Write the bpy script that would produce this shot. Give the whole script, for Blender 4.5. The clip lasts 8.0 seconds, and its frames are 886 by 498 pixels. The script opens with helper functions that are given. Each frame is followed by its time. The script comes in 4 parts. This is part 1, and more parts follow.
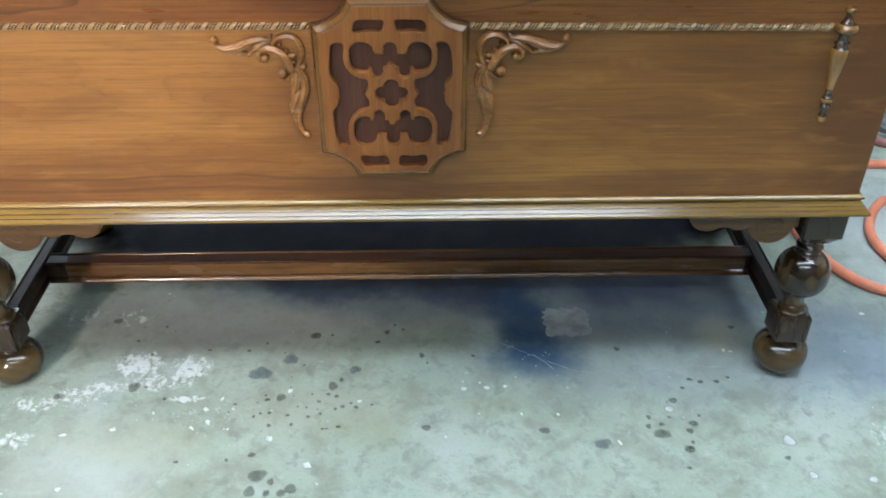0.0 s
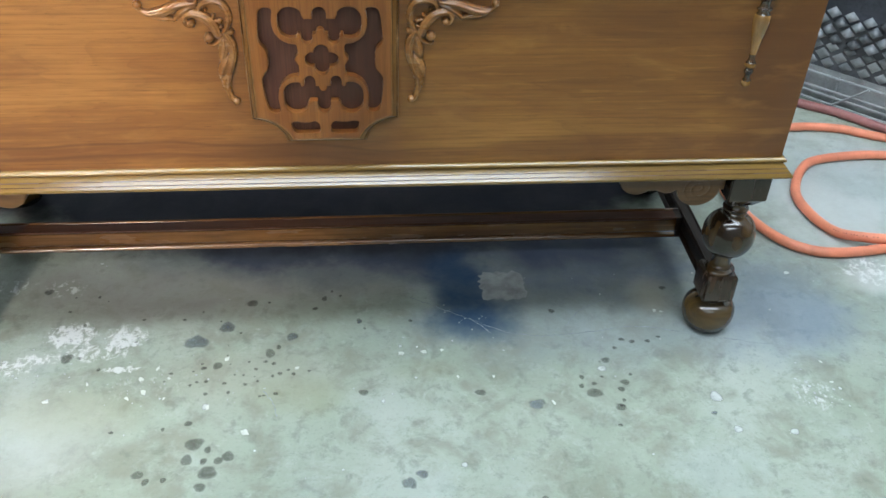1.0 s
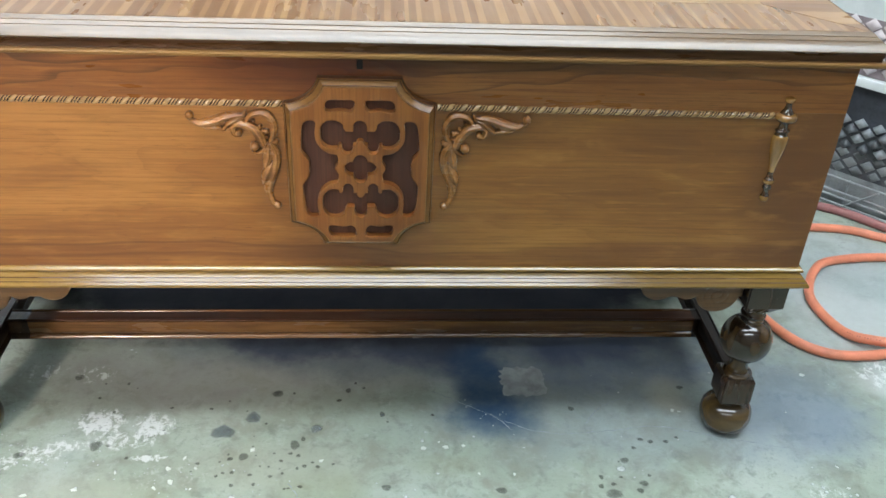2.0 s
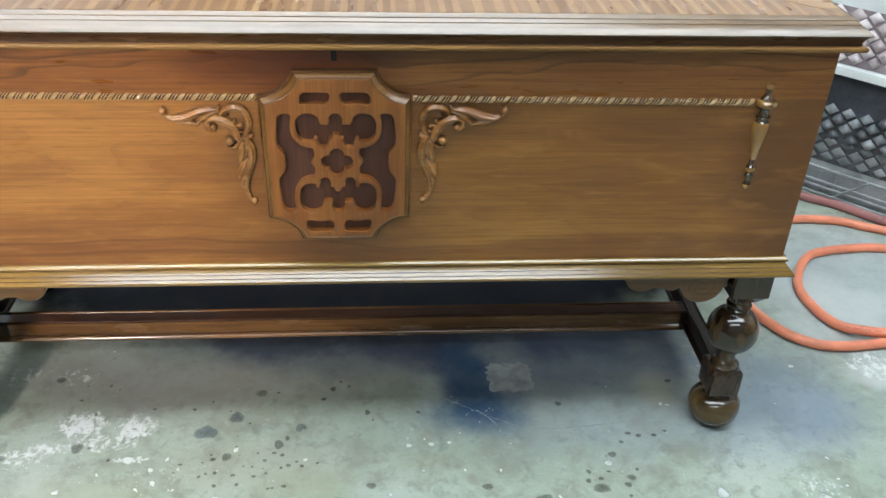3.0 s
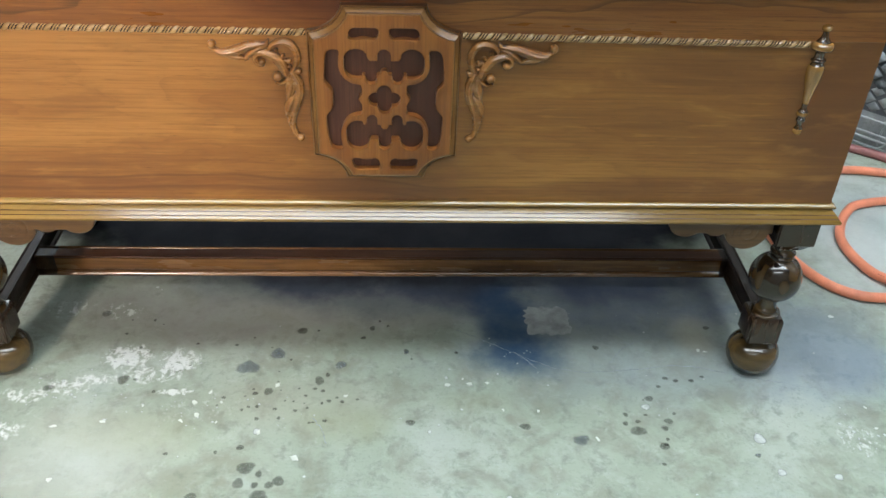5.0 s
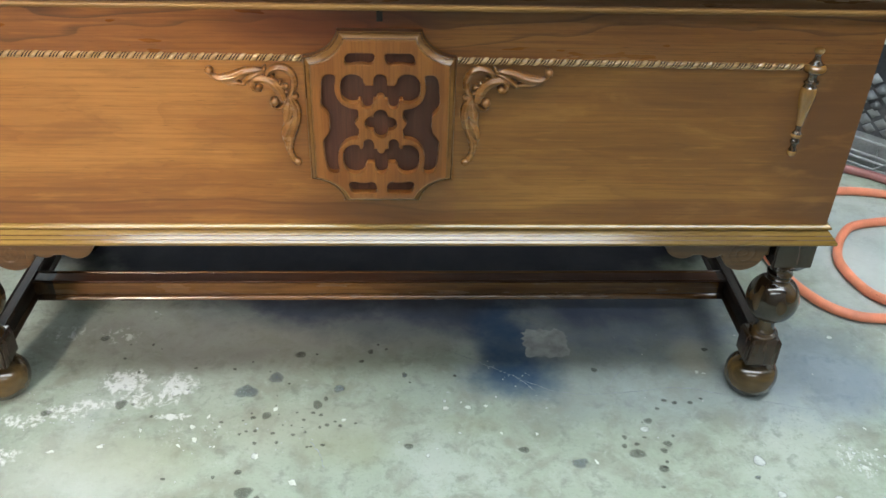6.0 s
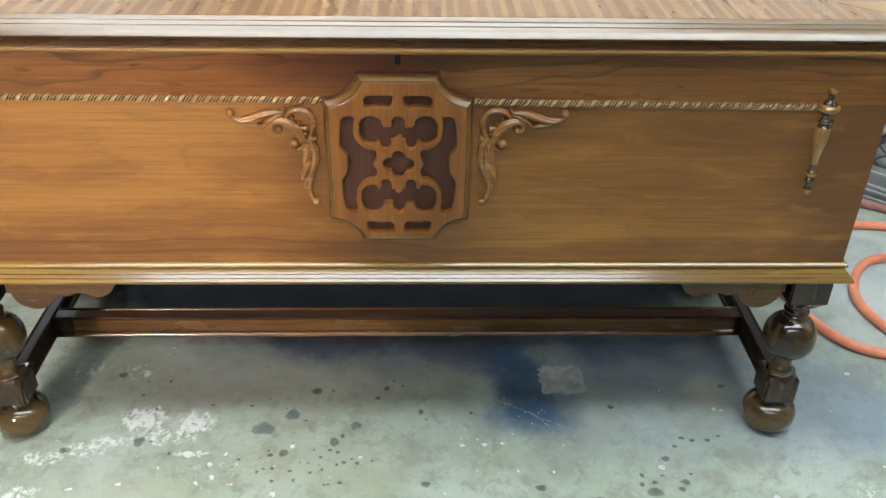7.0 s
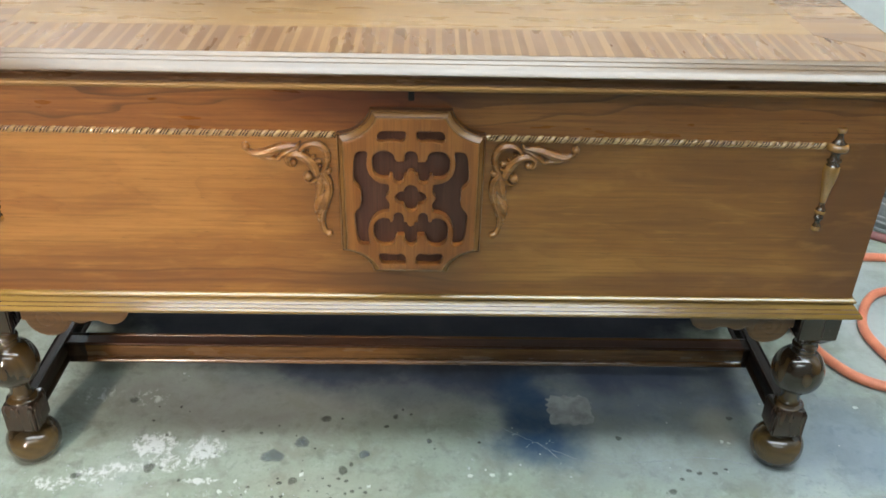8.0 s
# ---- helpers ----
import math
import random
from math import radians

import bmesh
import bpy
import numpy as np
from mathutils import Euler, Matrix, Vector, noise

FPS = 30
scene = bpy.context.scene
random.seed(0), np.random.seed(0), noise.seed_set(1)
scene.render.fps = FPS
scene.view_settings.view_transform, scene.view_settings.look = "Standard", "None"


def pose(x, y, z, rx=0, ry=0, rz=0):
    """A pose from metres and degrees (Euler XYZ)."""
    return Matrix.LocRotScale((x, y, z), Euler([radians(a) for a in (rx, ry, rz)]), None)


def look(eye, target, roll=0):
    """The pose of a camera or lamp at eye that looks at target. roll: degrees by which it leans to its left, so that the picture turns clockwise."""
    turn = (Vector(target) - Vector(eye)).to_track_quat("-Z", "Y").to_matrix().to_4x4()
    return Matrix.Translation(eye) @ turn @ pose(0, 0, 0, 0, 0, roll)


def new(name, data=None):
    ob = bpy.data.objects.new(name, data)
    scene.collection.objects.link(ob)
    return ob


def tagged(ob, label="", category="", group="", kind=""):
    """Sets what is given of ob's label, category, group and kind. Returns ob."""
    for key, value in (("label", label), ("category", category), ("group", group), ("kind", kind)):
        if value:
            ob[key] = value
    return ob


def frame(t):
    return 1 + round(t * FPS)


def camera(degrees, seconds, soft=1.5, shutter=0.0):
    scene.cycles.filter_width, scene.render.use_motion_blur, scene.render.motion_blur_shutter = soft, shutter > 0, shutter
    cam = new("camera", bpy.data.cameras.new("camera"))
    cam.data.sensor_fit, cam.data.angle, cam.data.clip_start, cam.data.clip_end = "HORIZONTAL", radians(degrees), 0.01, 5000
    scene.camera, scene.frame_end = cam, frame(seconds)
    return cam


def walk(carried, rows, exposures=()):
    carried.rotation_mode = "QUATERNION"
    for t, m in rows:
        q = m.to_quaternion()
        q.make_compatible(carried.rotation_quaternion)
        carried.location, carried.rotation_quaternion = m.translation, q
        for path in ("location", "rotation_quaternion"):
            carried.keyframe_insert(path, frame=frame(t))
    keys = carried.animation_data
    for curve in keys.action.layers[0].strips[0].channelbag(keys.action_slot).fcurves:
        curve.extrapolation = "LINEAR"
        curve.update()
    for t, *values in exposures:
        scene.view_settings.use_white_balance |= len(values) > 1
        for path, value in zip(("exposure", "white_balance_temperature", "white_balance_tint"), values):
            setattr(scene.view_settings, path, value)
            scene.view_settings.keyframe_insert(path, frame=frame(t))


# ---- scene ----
cam = camera(53.21, 8.0, soft=1.5, shutter=0.4)
PATH = [
    (0, (0.0408, -0.9220, 0.8711), (0.0555, -0.1051, 0.2945), -0.04),
    (0.5, (0.0599, -0.9296, 0.8694), (0.0999, -0.1302, 0.2700), 0.33),
    (1, (0.0551, -0.9266, 0.8759), (0.1301, -0.1364, 0.2678), 1.81),
    (1.5, (0.0324, -0.9424, 0.9123), (0.1023, -0.1118, 0.3598), 2.62),
    (1.7, (0.0240, -0.9340, 0.9280), (0.0930, -0.0980, 0.3840), 2.80),
    (2.8, (0.0380, -0.9320, 0.9210), (0.1135, -0.0945, 0.3800), 2.50),
    (3, (0.0469, -0.9310, 0.9121), (0.1191, -0.0921, 0.3727), 2.00),
    (3.5, (0.0388, -0.9403, 0.9079), (0.1039, -0.1091, 0.3557), 1.67),
    (4, (0.0245, -0.9476, 0.8958), (0.0744, -0.1291, 0.3234), 1.86),
    (4.2, (0.0165, -0.9502, 0.8928), (0.0607, -0.1339, 0.3168), 1.81),
    (5.3, (0.0260, -0.9360, 0.9030), (0.0705, -0.1280, 0.3160), 2.20),
    (5.5, (0.0250, -0.9375, 0.9028), (0.0711, -0.1250, 0.3216), 2.31),
    (6, (0.0288, -0.9411, 0.9029), (0.0709, -0.1169, 0.3381), 1.68),
    (6.5, (0.0238, -0.9464, 0.9088), (0.0473, -0.1161, 0.3519), 1.33),
    (7, (0.0227, -0.9415, 0.9164), (0.0510, -0.0985, 0.3793), 1.04),
    (7.5, (0.0182, -0.9410, 0.9206), (0.0436, -0.0980, 0.3834), 1.82),
    (8, (0.0173, -0.9407, 0.9372), (0.0377, -0.0868, 0.4172), 1.38),
]
# the clip's white balance drifts from cooler to neutral
BALANCE = [(0, 0.0, 5750, 9), (0.5, 0.0, 5850, 9), (1, 0.0, 5950, 10), (1.5, 0.0, 6050, 10), (3.5, 0.0, 6150, 10), (5.5, 0.0, 6300, 10), (7, 0.0, 6400, 10), (8, 0.0, 6250, 9)]
walk(cam, [(t, look(eye, target, roll)) for t, eye, target, roll in PATH], BALANCE)

# ---- world and light: a closed workshop under fluorescent ceiling lights ----
world = bpy.data.worlds.new("world")
scene.world = world
world.use_nodes = True
world.node_tree.nodes["Background"].inputs[0].default_value = (0.6, 0.7, 0.8, 1)
world.node_tree.nodes["Background"].inputs[1].default_value = 0.05
scene.view_settings.exposure = 0.0
LAMP = 30.0
# centre x, centre y, length along x, width, brightness factor
# the last is an added unseen lamp, brightening the wall that the lid reflects
LIGHTS = [(-0.10, -1.95, 2.3, 0.32, 0.50), (0.30, -0.52, 3.0, 0.45, 0.46), (-0.25, 0.18, 2.1, 0.40, 0.38), (-2.0, 3.5, 1.2, 0.3, 0.6)]
WORK_LAMP = 172.0
CEILING = 2.6


# ---- material tools ----
def nodes_of(name):
    m = bpy.data.materials.new(name)
    m.use_nodes = True
    nt = m.node_tree
    return m, nt, nt.nodes["Principled BSDF"]


def N(nt, kind, **props):
    n = nt.nodes.new("ShaderNode" + kind)
    for k, val in props.items():
        n.inputs[k.replace("_", " ")].default_value = val
    return n


def coords(nt, scale, offset=(0, 0, 0)):
    tc, mp = N(nt, "TexCoord"), N(nt, "Mapping")
    mp.inputs["Scale"].default_value = scale
    mp.inputs["Location"].default_value = offset
    nt.links.new(tc.outputs["Object"], mp.inputs["Vector"])
    return mp.outputs["Vector"]


def noise_tex(nt, vec, scale, detail=4.0, rough=0.55, distort=0.0):
    n = N(nt, "TexNoise", Scale=scale, Detail=detail, Roughness=rough, Distortion=distort)
    nt.links.new(vec, n.inputs["Vector"])
    return n.outputs["Fac"]


def maths(nt, op, a, b=None, clamp=False):
    n = nt.nodes.new("ShaderNodeMath")
    n.operation, n.use_clamp = op, clamp
    for i, s in enumerate((a, b)):
        if s is None:
            continue
        if isinstance(s, (int, float)):
            n.inputs[i].default_value = s
        else:
            nt.links.new(s, n.inputs[i])
    return n.outputs[0]


def span(nt, fac, lo, hi, a=0.0, b=1.0):
    n = N(nt, "MapRange")
    n.interpolation_type = "SMOOTHSTEP"
    for i, val in ((1, lo), (2, hi), (3, a), (4, b)):
        n.inputs[i].default_value = val
    nt.links.new(fac, n.inputs[0])
    return n.outputs[0]


def ramp(nt, fac, stops):
    n = N(nt, "ValToRGB")
    el = n.color_ramp.elements
    while len(el) < len(stops):
        el.new(0.5)
    for e, (p, c) in zip(el, stops):
        e.position, e.color = p, (*c, 1)
    nt.links.new(fac, n.inputs[0])
    return n.outputs[0]


def mixc(nt, fac, a, b, mode="MIX"):
    n = nt.nodes.new("ShaderNodeMix")
    n.data_type, n.blend_type = "RGBA", mode
    for i, s in ((0, fac), (6, a), (7, b)):
        if isinstance(s, (int, float)):
            n.inputs[i].default_value = s
        elif isinstance(s, tuple):
            n.inputs[i].default_value = (*s, 1)
        else:
            nt.links.new(s, n.inputs[i])
    return n.outputs[2]


def bump(nt, bsdf, height, dist, strength=1.0):
    n = N(nt, "Bump", Strength=strength, Distance=dist)
    nt.links.new(height, n.inputs["Height"])
    nt.links.new(n.outputs[0], bsdf.inputs["Normal"])


def wood(name, dark, mid, light, grain="x", figure=1.0, rough=0.34, coat=0.2, offset=(0, 0, 0), random_tone=0.0, rings=0.35, warp=0.5, contrast=1.0, pores=0.45, relief=0.35, gloss=0.16, shine=0.5, streaks=0.72, wear=0.07, flecks=0.3, ring_count=13.0, extra=None):
    """Lacquered wood with growth rings, long figure, short flecks and pores along the grain."""
    m, nt, bs = nodes_of(name)
    along = {"x": (1, 0, 0), "y": (0, 1, 0), "z": (0, 0, 1)}[grain]

    def stretched(a, c):
        return coords(nt, tuple(a if g else c for g in along), offset)

    broad = noise_tex(nt, stretched(1.1, 9.0), 1.6 * figure, 3, 0.5, warp)
    late = maths(nt, "POWER", maths(nt, "FRACT", maths(nt, "MULTIPLY", broad, ring_count)), 5.0)
    streak = noise_tex(nt, stretched(1.8, 150.0), 2.0, 6, 0.68, 0.3 * warp)
    short = noise_tex(nt, stretched(7.0, 85.0), 2.0, 3, 0.6, 0.4 * warp)
    fleck = noise_tex(nt, stretched(12.0, 230.0), 2.2, 4, 0.7)
    soft_dark = tuple(c + (1 - 0.55 * contrast) * (d - c) for c, d in zip(dark, mid))
    col = ramp(nt, broad, [(0.26, soft_dark), (0.46, mid), (0.60, light), (0.80, mid)])
    col = mixc(nt, maths(nt, "MULTIPLY", late, rings), col, dark)
    col = mixc(nt, span(nt, streak, 0.42, 0.70, 0.0, streaks), col, tuple(0.55 * a + 0.45 * b for a, b in zip(dark, mid)))
    col = mixc(nt, span(nt, short, 0.53, 0.70, 0.0, flecks), col, tuple(min(1, 1.18 * c) for c in light))
    col = mixc(nt, span(nt, short, 0.46, 0.30, 0.0, flecks), col, tuple(0.7 * a + 0.3 * b for a, b in zip(dark, mid)))
    if extra:
        col = extra(nt, col)
    col = mixc(nt, span(nt, fleck, 0.58, 0.74, 0.0, pores), col, dark)
    if random_tone:
        info = N(nt, "ObjectInfo")
        col = mixc(nt, maths(nt, "MULTIPLY", info.outputs["Random"], random_tone), col, dark)
    nt.links.new(col, bs.inputs["Base Color"])
    worn = noise_tex(nt, stretched(6.0, 30.0), 1.5, 3)
    nt.links.new(span(nt, worn, 0.3, 0.75, rough - wear, rough + wear), bs.inputs["Roughness"])
    bs.inputs["Coat Weight"].default_value, bs.inputs["Coat Roughness"].default_value = coat, gloss
    bs.inputs["Specular IOR Level"].default_value = shine
    bump(nt, bs, fleck, 0.0002, relief)
    return m


def axes(nt):
    sep = N(nt, "SeparateXYZ")
    nt.links.new(coords(nt, (1, 1, 1)), sep.inputs[0])
    return sep.outputs


def patch(nt, cx, cz, rx, rz, strength):
    """A soft streaky darker patch on an upright board."""
    ln = nt.nodes.new("ShaderNodeVectorMath")
    ln.operation = "LENGTH"
    nt.links.new(coords(nt, (1 / rx, 0.0, 1 / rz), (-cx / rx, 0.0, -cz / rz)), ln.inputs[0])
    rag = noise_tex(nt, coords(nt, (3, 1, 26), (cx, 0, cz)), 2.0, 4, 0.6)
    d = maths(nt, "ADD", ln.outputs["Value"], maths(nt, "MULTIPLY", maths(nt, "SUBTRACT", rag, 0.5), 0.9))
    return span(nt, d, 1.05, 0.25, 0.0, strength)


def heartwood_and_cast(nt, col):
    """Reddish heartwood with a wavy growth line along the panel's foot; darker patches and far end."""
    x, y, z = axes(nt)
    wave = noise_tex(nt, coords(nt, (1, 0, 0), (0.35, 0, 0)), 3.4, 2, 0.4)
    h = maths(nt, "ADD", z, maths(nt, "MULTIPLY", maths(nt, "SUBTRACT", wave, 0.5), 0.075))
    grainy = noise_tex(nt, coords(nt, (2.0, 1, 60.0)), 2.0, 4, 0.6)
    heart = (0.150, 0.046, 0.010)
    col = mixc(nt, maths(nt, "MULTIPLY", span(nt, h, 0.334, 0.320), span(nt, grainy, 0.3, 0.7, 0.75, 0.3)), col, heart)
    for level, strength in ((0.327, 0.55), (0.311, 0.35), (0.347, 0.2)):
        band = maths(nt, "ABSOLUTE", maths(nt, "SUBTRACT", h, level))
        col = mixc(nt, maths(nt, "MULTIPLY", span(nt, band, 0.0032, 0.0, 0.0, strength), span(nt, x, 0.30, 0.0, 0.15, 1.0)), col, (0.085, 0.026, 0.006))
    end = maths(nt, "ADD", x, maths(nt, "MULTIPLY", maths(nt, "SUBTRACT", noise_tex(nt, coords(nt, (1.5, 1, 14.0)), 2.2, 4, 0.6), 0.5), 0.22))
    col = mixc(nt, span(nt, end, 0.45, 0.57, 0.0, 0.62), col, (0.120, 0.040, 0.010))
    # darker patches round the medallion, below the rope and at the finial
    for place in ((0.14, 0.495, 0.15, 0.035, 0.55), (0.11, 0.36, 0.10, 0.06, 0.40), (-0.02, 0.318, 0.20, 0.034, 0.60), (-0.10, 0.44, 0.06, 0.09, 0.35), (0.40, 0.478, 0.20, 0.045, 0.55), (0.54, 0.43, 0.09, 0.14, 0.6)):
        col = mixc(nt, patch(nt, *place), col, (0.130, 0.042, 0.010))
    # beyond the medallion the light's olive cast is put into the wood colour
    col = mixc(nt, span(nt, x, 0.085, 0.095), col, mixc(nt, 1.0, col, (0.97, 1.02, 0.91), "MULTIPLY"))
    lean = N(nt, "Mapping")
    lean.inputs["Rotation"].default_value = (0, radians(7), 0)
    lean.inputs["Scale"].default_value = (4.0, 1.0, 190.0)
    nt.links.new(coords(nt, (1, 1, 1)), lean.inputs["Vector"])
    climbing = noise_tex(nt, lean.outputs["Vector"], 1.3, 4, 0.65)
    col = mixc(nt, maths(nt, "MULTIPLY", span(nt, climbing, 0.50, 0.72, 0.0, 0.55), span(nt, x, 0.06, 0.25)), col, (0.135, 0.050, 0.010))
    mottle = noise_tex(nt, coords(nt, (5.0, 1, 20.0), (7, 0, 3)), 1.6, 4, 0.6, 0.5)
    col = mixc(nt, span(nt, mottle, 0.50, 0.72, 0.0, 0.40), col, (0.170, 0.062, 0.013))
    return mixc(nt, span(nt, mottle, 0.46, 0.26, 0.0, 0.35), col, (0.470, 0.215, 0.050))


def rail_heartwood_and_shade(nt, col):
    """A dark red streak of heartwood beside the lock, wavy growth lines along the rail, and painted shade below the
    lid.
    """
    x, y, z = axes(nt)
    wave = noise_tex(nt, coords(nt, (1, 0, 5.0), (1.9, 0, 0)), 4.2, 2, 0.45)
    h = maths(nt, "ADD", z, maths(nt, "MULTIPLY", maths(nt, "SUBTRACT", wave, 0.5), 0.13))
    for level, width, strength in ((0.544, 0.0022, 0.5), (0.568, 0.0030, 0.6)):
        band = maths(nt, "SUBTRACT", h, level)
        soft = maths(nt, "MULTIPLY", span(nt, band, 3.2 * width, 0.0, 0.0, strength), span(nt, band, -0.35 * width, 0.0))
        col = mixc(nt, soft, col, (0.050, 0.015, 0.005))
    # brown shade just below the lid, painted right of the lock
    col = mixc(nt, patch(nt, 0.16, 0.573, 0.26, 0.026, 0.5), col, (0.075, 0.024, 0.008))
    return mixc(nt, patch(nt, -0.05, 0.560, 0.17, 0.042, 0.8), col, (0.085, 0.016, 0.006))


def plain(name, base, rough=0.6, var=0.18, scale=9.0, metal=0.0, relief=0.0006, second=None):
    m, nt, bs = nodes_of(name)
    big = noise_tex(nt, coords(nt, (1, 1, 1)), scale, 5, 0.6, 0.3)
    fine = noise_tex(nt, coords(nt, (1, 1, 1), (3, 1, 2)), scale * 18, 3, 0.6)
    low, high = tuple(c * (1 - var) for c in base), tuple(min(1, c * (1 + var)) for c in base)
    col = ramp(nt, big, [(0.3, low), (0.7, high)])
    col = mixc(nt, span(nt, fine, 0.5, 0.75, 0, 0.35), col, second or low)
    nt.links.new(col, bs.inputs["Base Color"])
    nt.links.new(span(nt, fine, 0.3, 0.7, rough - 0.08, rough + 0.08), bs.inputs["Roughness"])
    bs.inputs["Metallic"].default_value = metal
    if relief:
        bump(nt, bs, fine, relief, 0.5)
    return m


W_FRONT = wood("walnut_front", (0.112, 0.036, 0.007), (0.315, 0.122, 0.024), (0.420, 0.182, 0.040), "x", 0.8, rings=0.22, contrast=0.9, coat=0.3, gloss=0.34, rough=0.40, pores=0.85, streaks=0.75, flecks=0.32, extra=heartwood_and_cast)
W_UPPER = wood("walnut_upper", (0.085, 0.024, 0.006), (0.265, 0.094, 0.020), (0.340, 0.134, 0.030), "x", 1.3, offset=(4.3, 1.0, 2.2), rings=0.12, contrast=0.5, flecks=0.35, pores=0.75, streaks=0.8, extra=rail_heartwood_and_shade)
W_MOULD = wood("moulding_wood", (0.105, 0.052, 0.010), (0.245, 0.138, 0.027), (0.325, 0.190, 0.044), "x", 1.5, rough=0.22, coat=0.65, shine=0.55, gloss=0.13, relief=0.0, streaks=0.6, wear=0.03, offset=(1.0, 2.0, 3.0), rings=0.15)
W_REED = wood("reed_wood", (0.050, 0.026, 0.012), (0.125, 0.070, 0.030), (0.180, 0.104, 0.046), "x", 1.5, rough=0.32, coat=0.8, shine=0.6, gloss=0.24, relief=0.0, streaks=0.5, wear=0.04, offset=(1.0, 4.0, 3.0), rings=0.2)
W_BEAD = wood("lid_bead_wood", (0.095, 0.042, 0.010), (0.230, 0.112, 0.028), (0.310, 0.160, 0.044), "x", 1.5, rough=0.52, coat=0.08, gloss=0.35, shine=0.35, relief=0.0, streaks=0.5, offset=(5.0, 4.0, 3.0), rings=0.1)
W_RIM = wood("medallion_rim_wood", (0.095, 0.040, 0.009), (0.215, 0.098, 0.022), (0.290, 0.142, 0.036), "x", 1.5, rough=0.34, coat=0.4, gloss=0.24, relief=0.0, streaks=0.5, wear=0.05, offset=(3.0, 4.0, 3.0), rings=0.1)
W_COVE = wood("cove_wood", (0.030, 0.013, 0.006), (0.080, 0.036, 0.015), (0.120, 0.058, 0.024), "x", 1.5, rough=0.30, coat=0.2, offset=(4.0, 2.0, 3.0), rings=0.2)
W_DARK = wood("dark_turned_wood", (0.010, 0.006, 0.004), (0.024, 0.014, 0.007), (0.085, 0.046, 0.014), "z", 1.3, rough=0.18, wear=0.02, coat=0.6, shine=0.4, gloss=0.09, offset=(2.0, 5.3, 1.0), rings=0.0, relief=0.0, pores=0.0, streaks=0.06, flecks=0.0)
W_BLOCK = wood("block_wood", (0.010, 0.006, 0.004), (0.022, 0.012, 0.007), (0.044, 0.022, 0.010), "z", 1.0, rough=0.26, coat=0.5, shine=0.45, gloss=0.14, relief=0.05, pores=0.15, streaks=0.2, offset=(2.0, 5.0, 6.0), rings=0.0)
W_SIDE = wood("side_stretcher_wood", (0.010, 0.006, 0.004), (0.024, 0.012, 0.006), (0.050, 0.026, 0.010), "y", 2.0, rough=0.42, coat=0.06, shine=0.25, offset=(2.0, 5.0, 4.0), rings=0.1)
W_BRACKET = wood("bracket_wood", (0.038, 0.015, 0.005), (0.100, 0.043, 0.013), (0.150, 0.070, 0.021), "x", 2.0, rough=0.40, coat=0.1, offset=(6.0, 5.0, 4.0), rings=0.2)
W_FOOT = wood("bun_wood", (0.017, 0.010, 0.005), (0.041, 0.026, 0.011), (0.110, 0.064, 0.020), "x", 2.2, rough=0.20, wear=0.03, coat=0.6, shine=0.4, gloss=0.10, offset=(2.0, 7.0, 1.0), rings=0.0, relief=0.0, pores=0.05, streaks=0.10, flecks=0.05)
W_STRETCH = wood("stretcher_wood", (0.036, 0.016, 0.006), (0.135, 0.058, 0.017), (0.230, 0.108, 0.032), "x", 1.2, rough=0.24, coat=0.6, gloss=0.15, relief=0.1, offset=(7.0, 2.0, 1.0), rings=0.25, flecks=0.4)
W_TOP_SHADE = wood("shaded_stretcher_top", (0.030, 0.010, 0.005), (0.085, 0.030, 0.012), (0.120, 0.046, 0.018), "x", 1.2, rough=0.55, coat=0.0, shine=0.25, offset=(7.0, 4.0, 1.0), rings=0.2)
W_CARVE = wood("carved_wood", (0.105, 0.040, 0.010), (0.280, 0.116, 0.029), (0.380, 0.170, 0.048), "x", 3.0, rough=0.27, coat=0.5, gloss=0.14, offset=(2.0, 2.0, 9.0), rings=0.1)
W_CARVE_DARK = wood("dark_carving_wood", (0.030, 0.010, 0.004), (0.085, 0.030, 0.009), (0.130, 0.050, 0.014), "x", 3.0, rough=0.38, coat=0.2, offset=(2.0, 6.0, 9.0), rings=0.1)
W_FRET = wood("fret_wood", (0.130, 0.040, 0.008), (0.245, 0.083, 0.016), (0.310, 0.116, 0.024), "z", 1.6, rough=0.36, coat=0.2, offset=(5.0, 2.0, 9.0), rings=0.1)
W_BACKING = wood("fret_backing", (0.045, 0.014, 0.008), (0.088, 0.029, 0.015), (0.125, 0.046, 0.024), "z", 2.0, rough=0.6, coat=0.1, offset=(6.0, 3.0, 9.0), rings=0.1)
W_LID = wood("lid_walnut", (0.195, 0.098, 0.034), (0.315, 0.178, 0.069), (0.380, 0.226, 0.095), "x", 0.8, rough=0.32, coat=0.2, offset=(3.0, 8.0, 4.0), rings=0.2, flecks=0.5, pores=0.6)
def crossband(name, dark, mid, light, grain):
    return wood(name, dark, mid, light, grain, 2.0, rough=0.32, coat=0.2, offset=(3.0, 2.0, 4.0), random_tone=0.45, rings=0.0, warp=0.0, contrast=0.2, pores=0.0, streaks=0.35, flecks=0.0, relief=0.0)


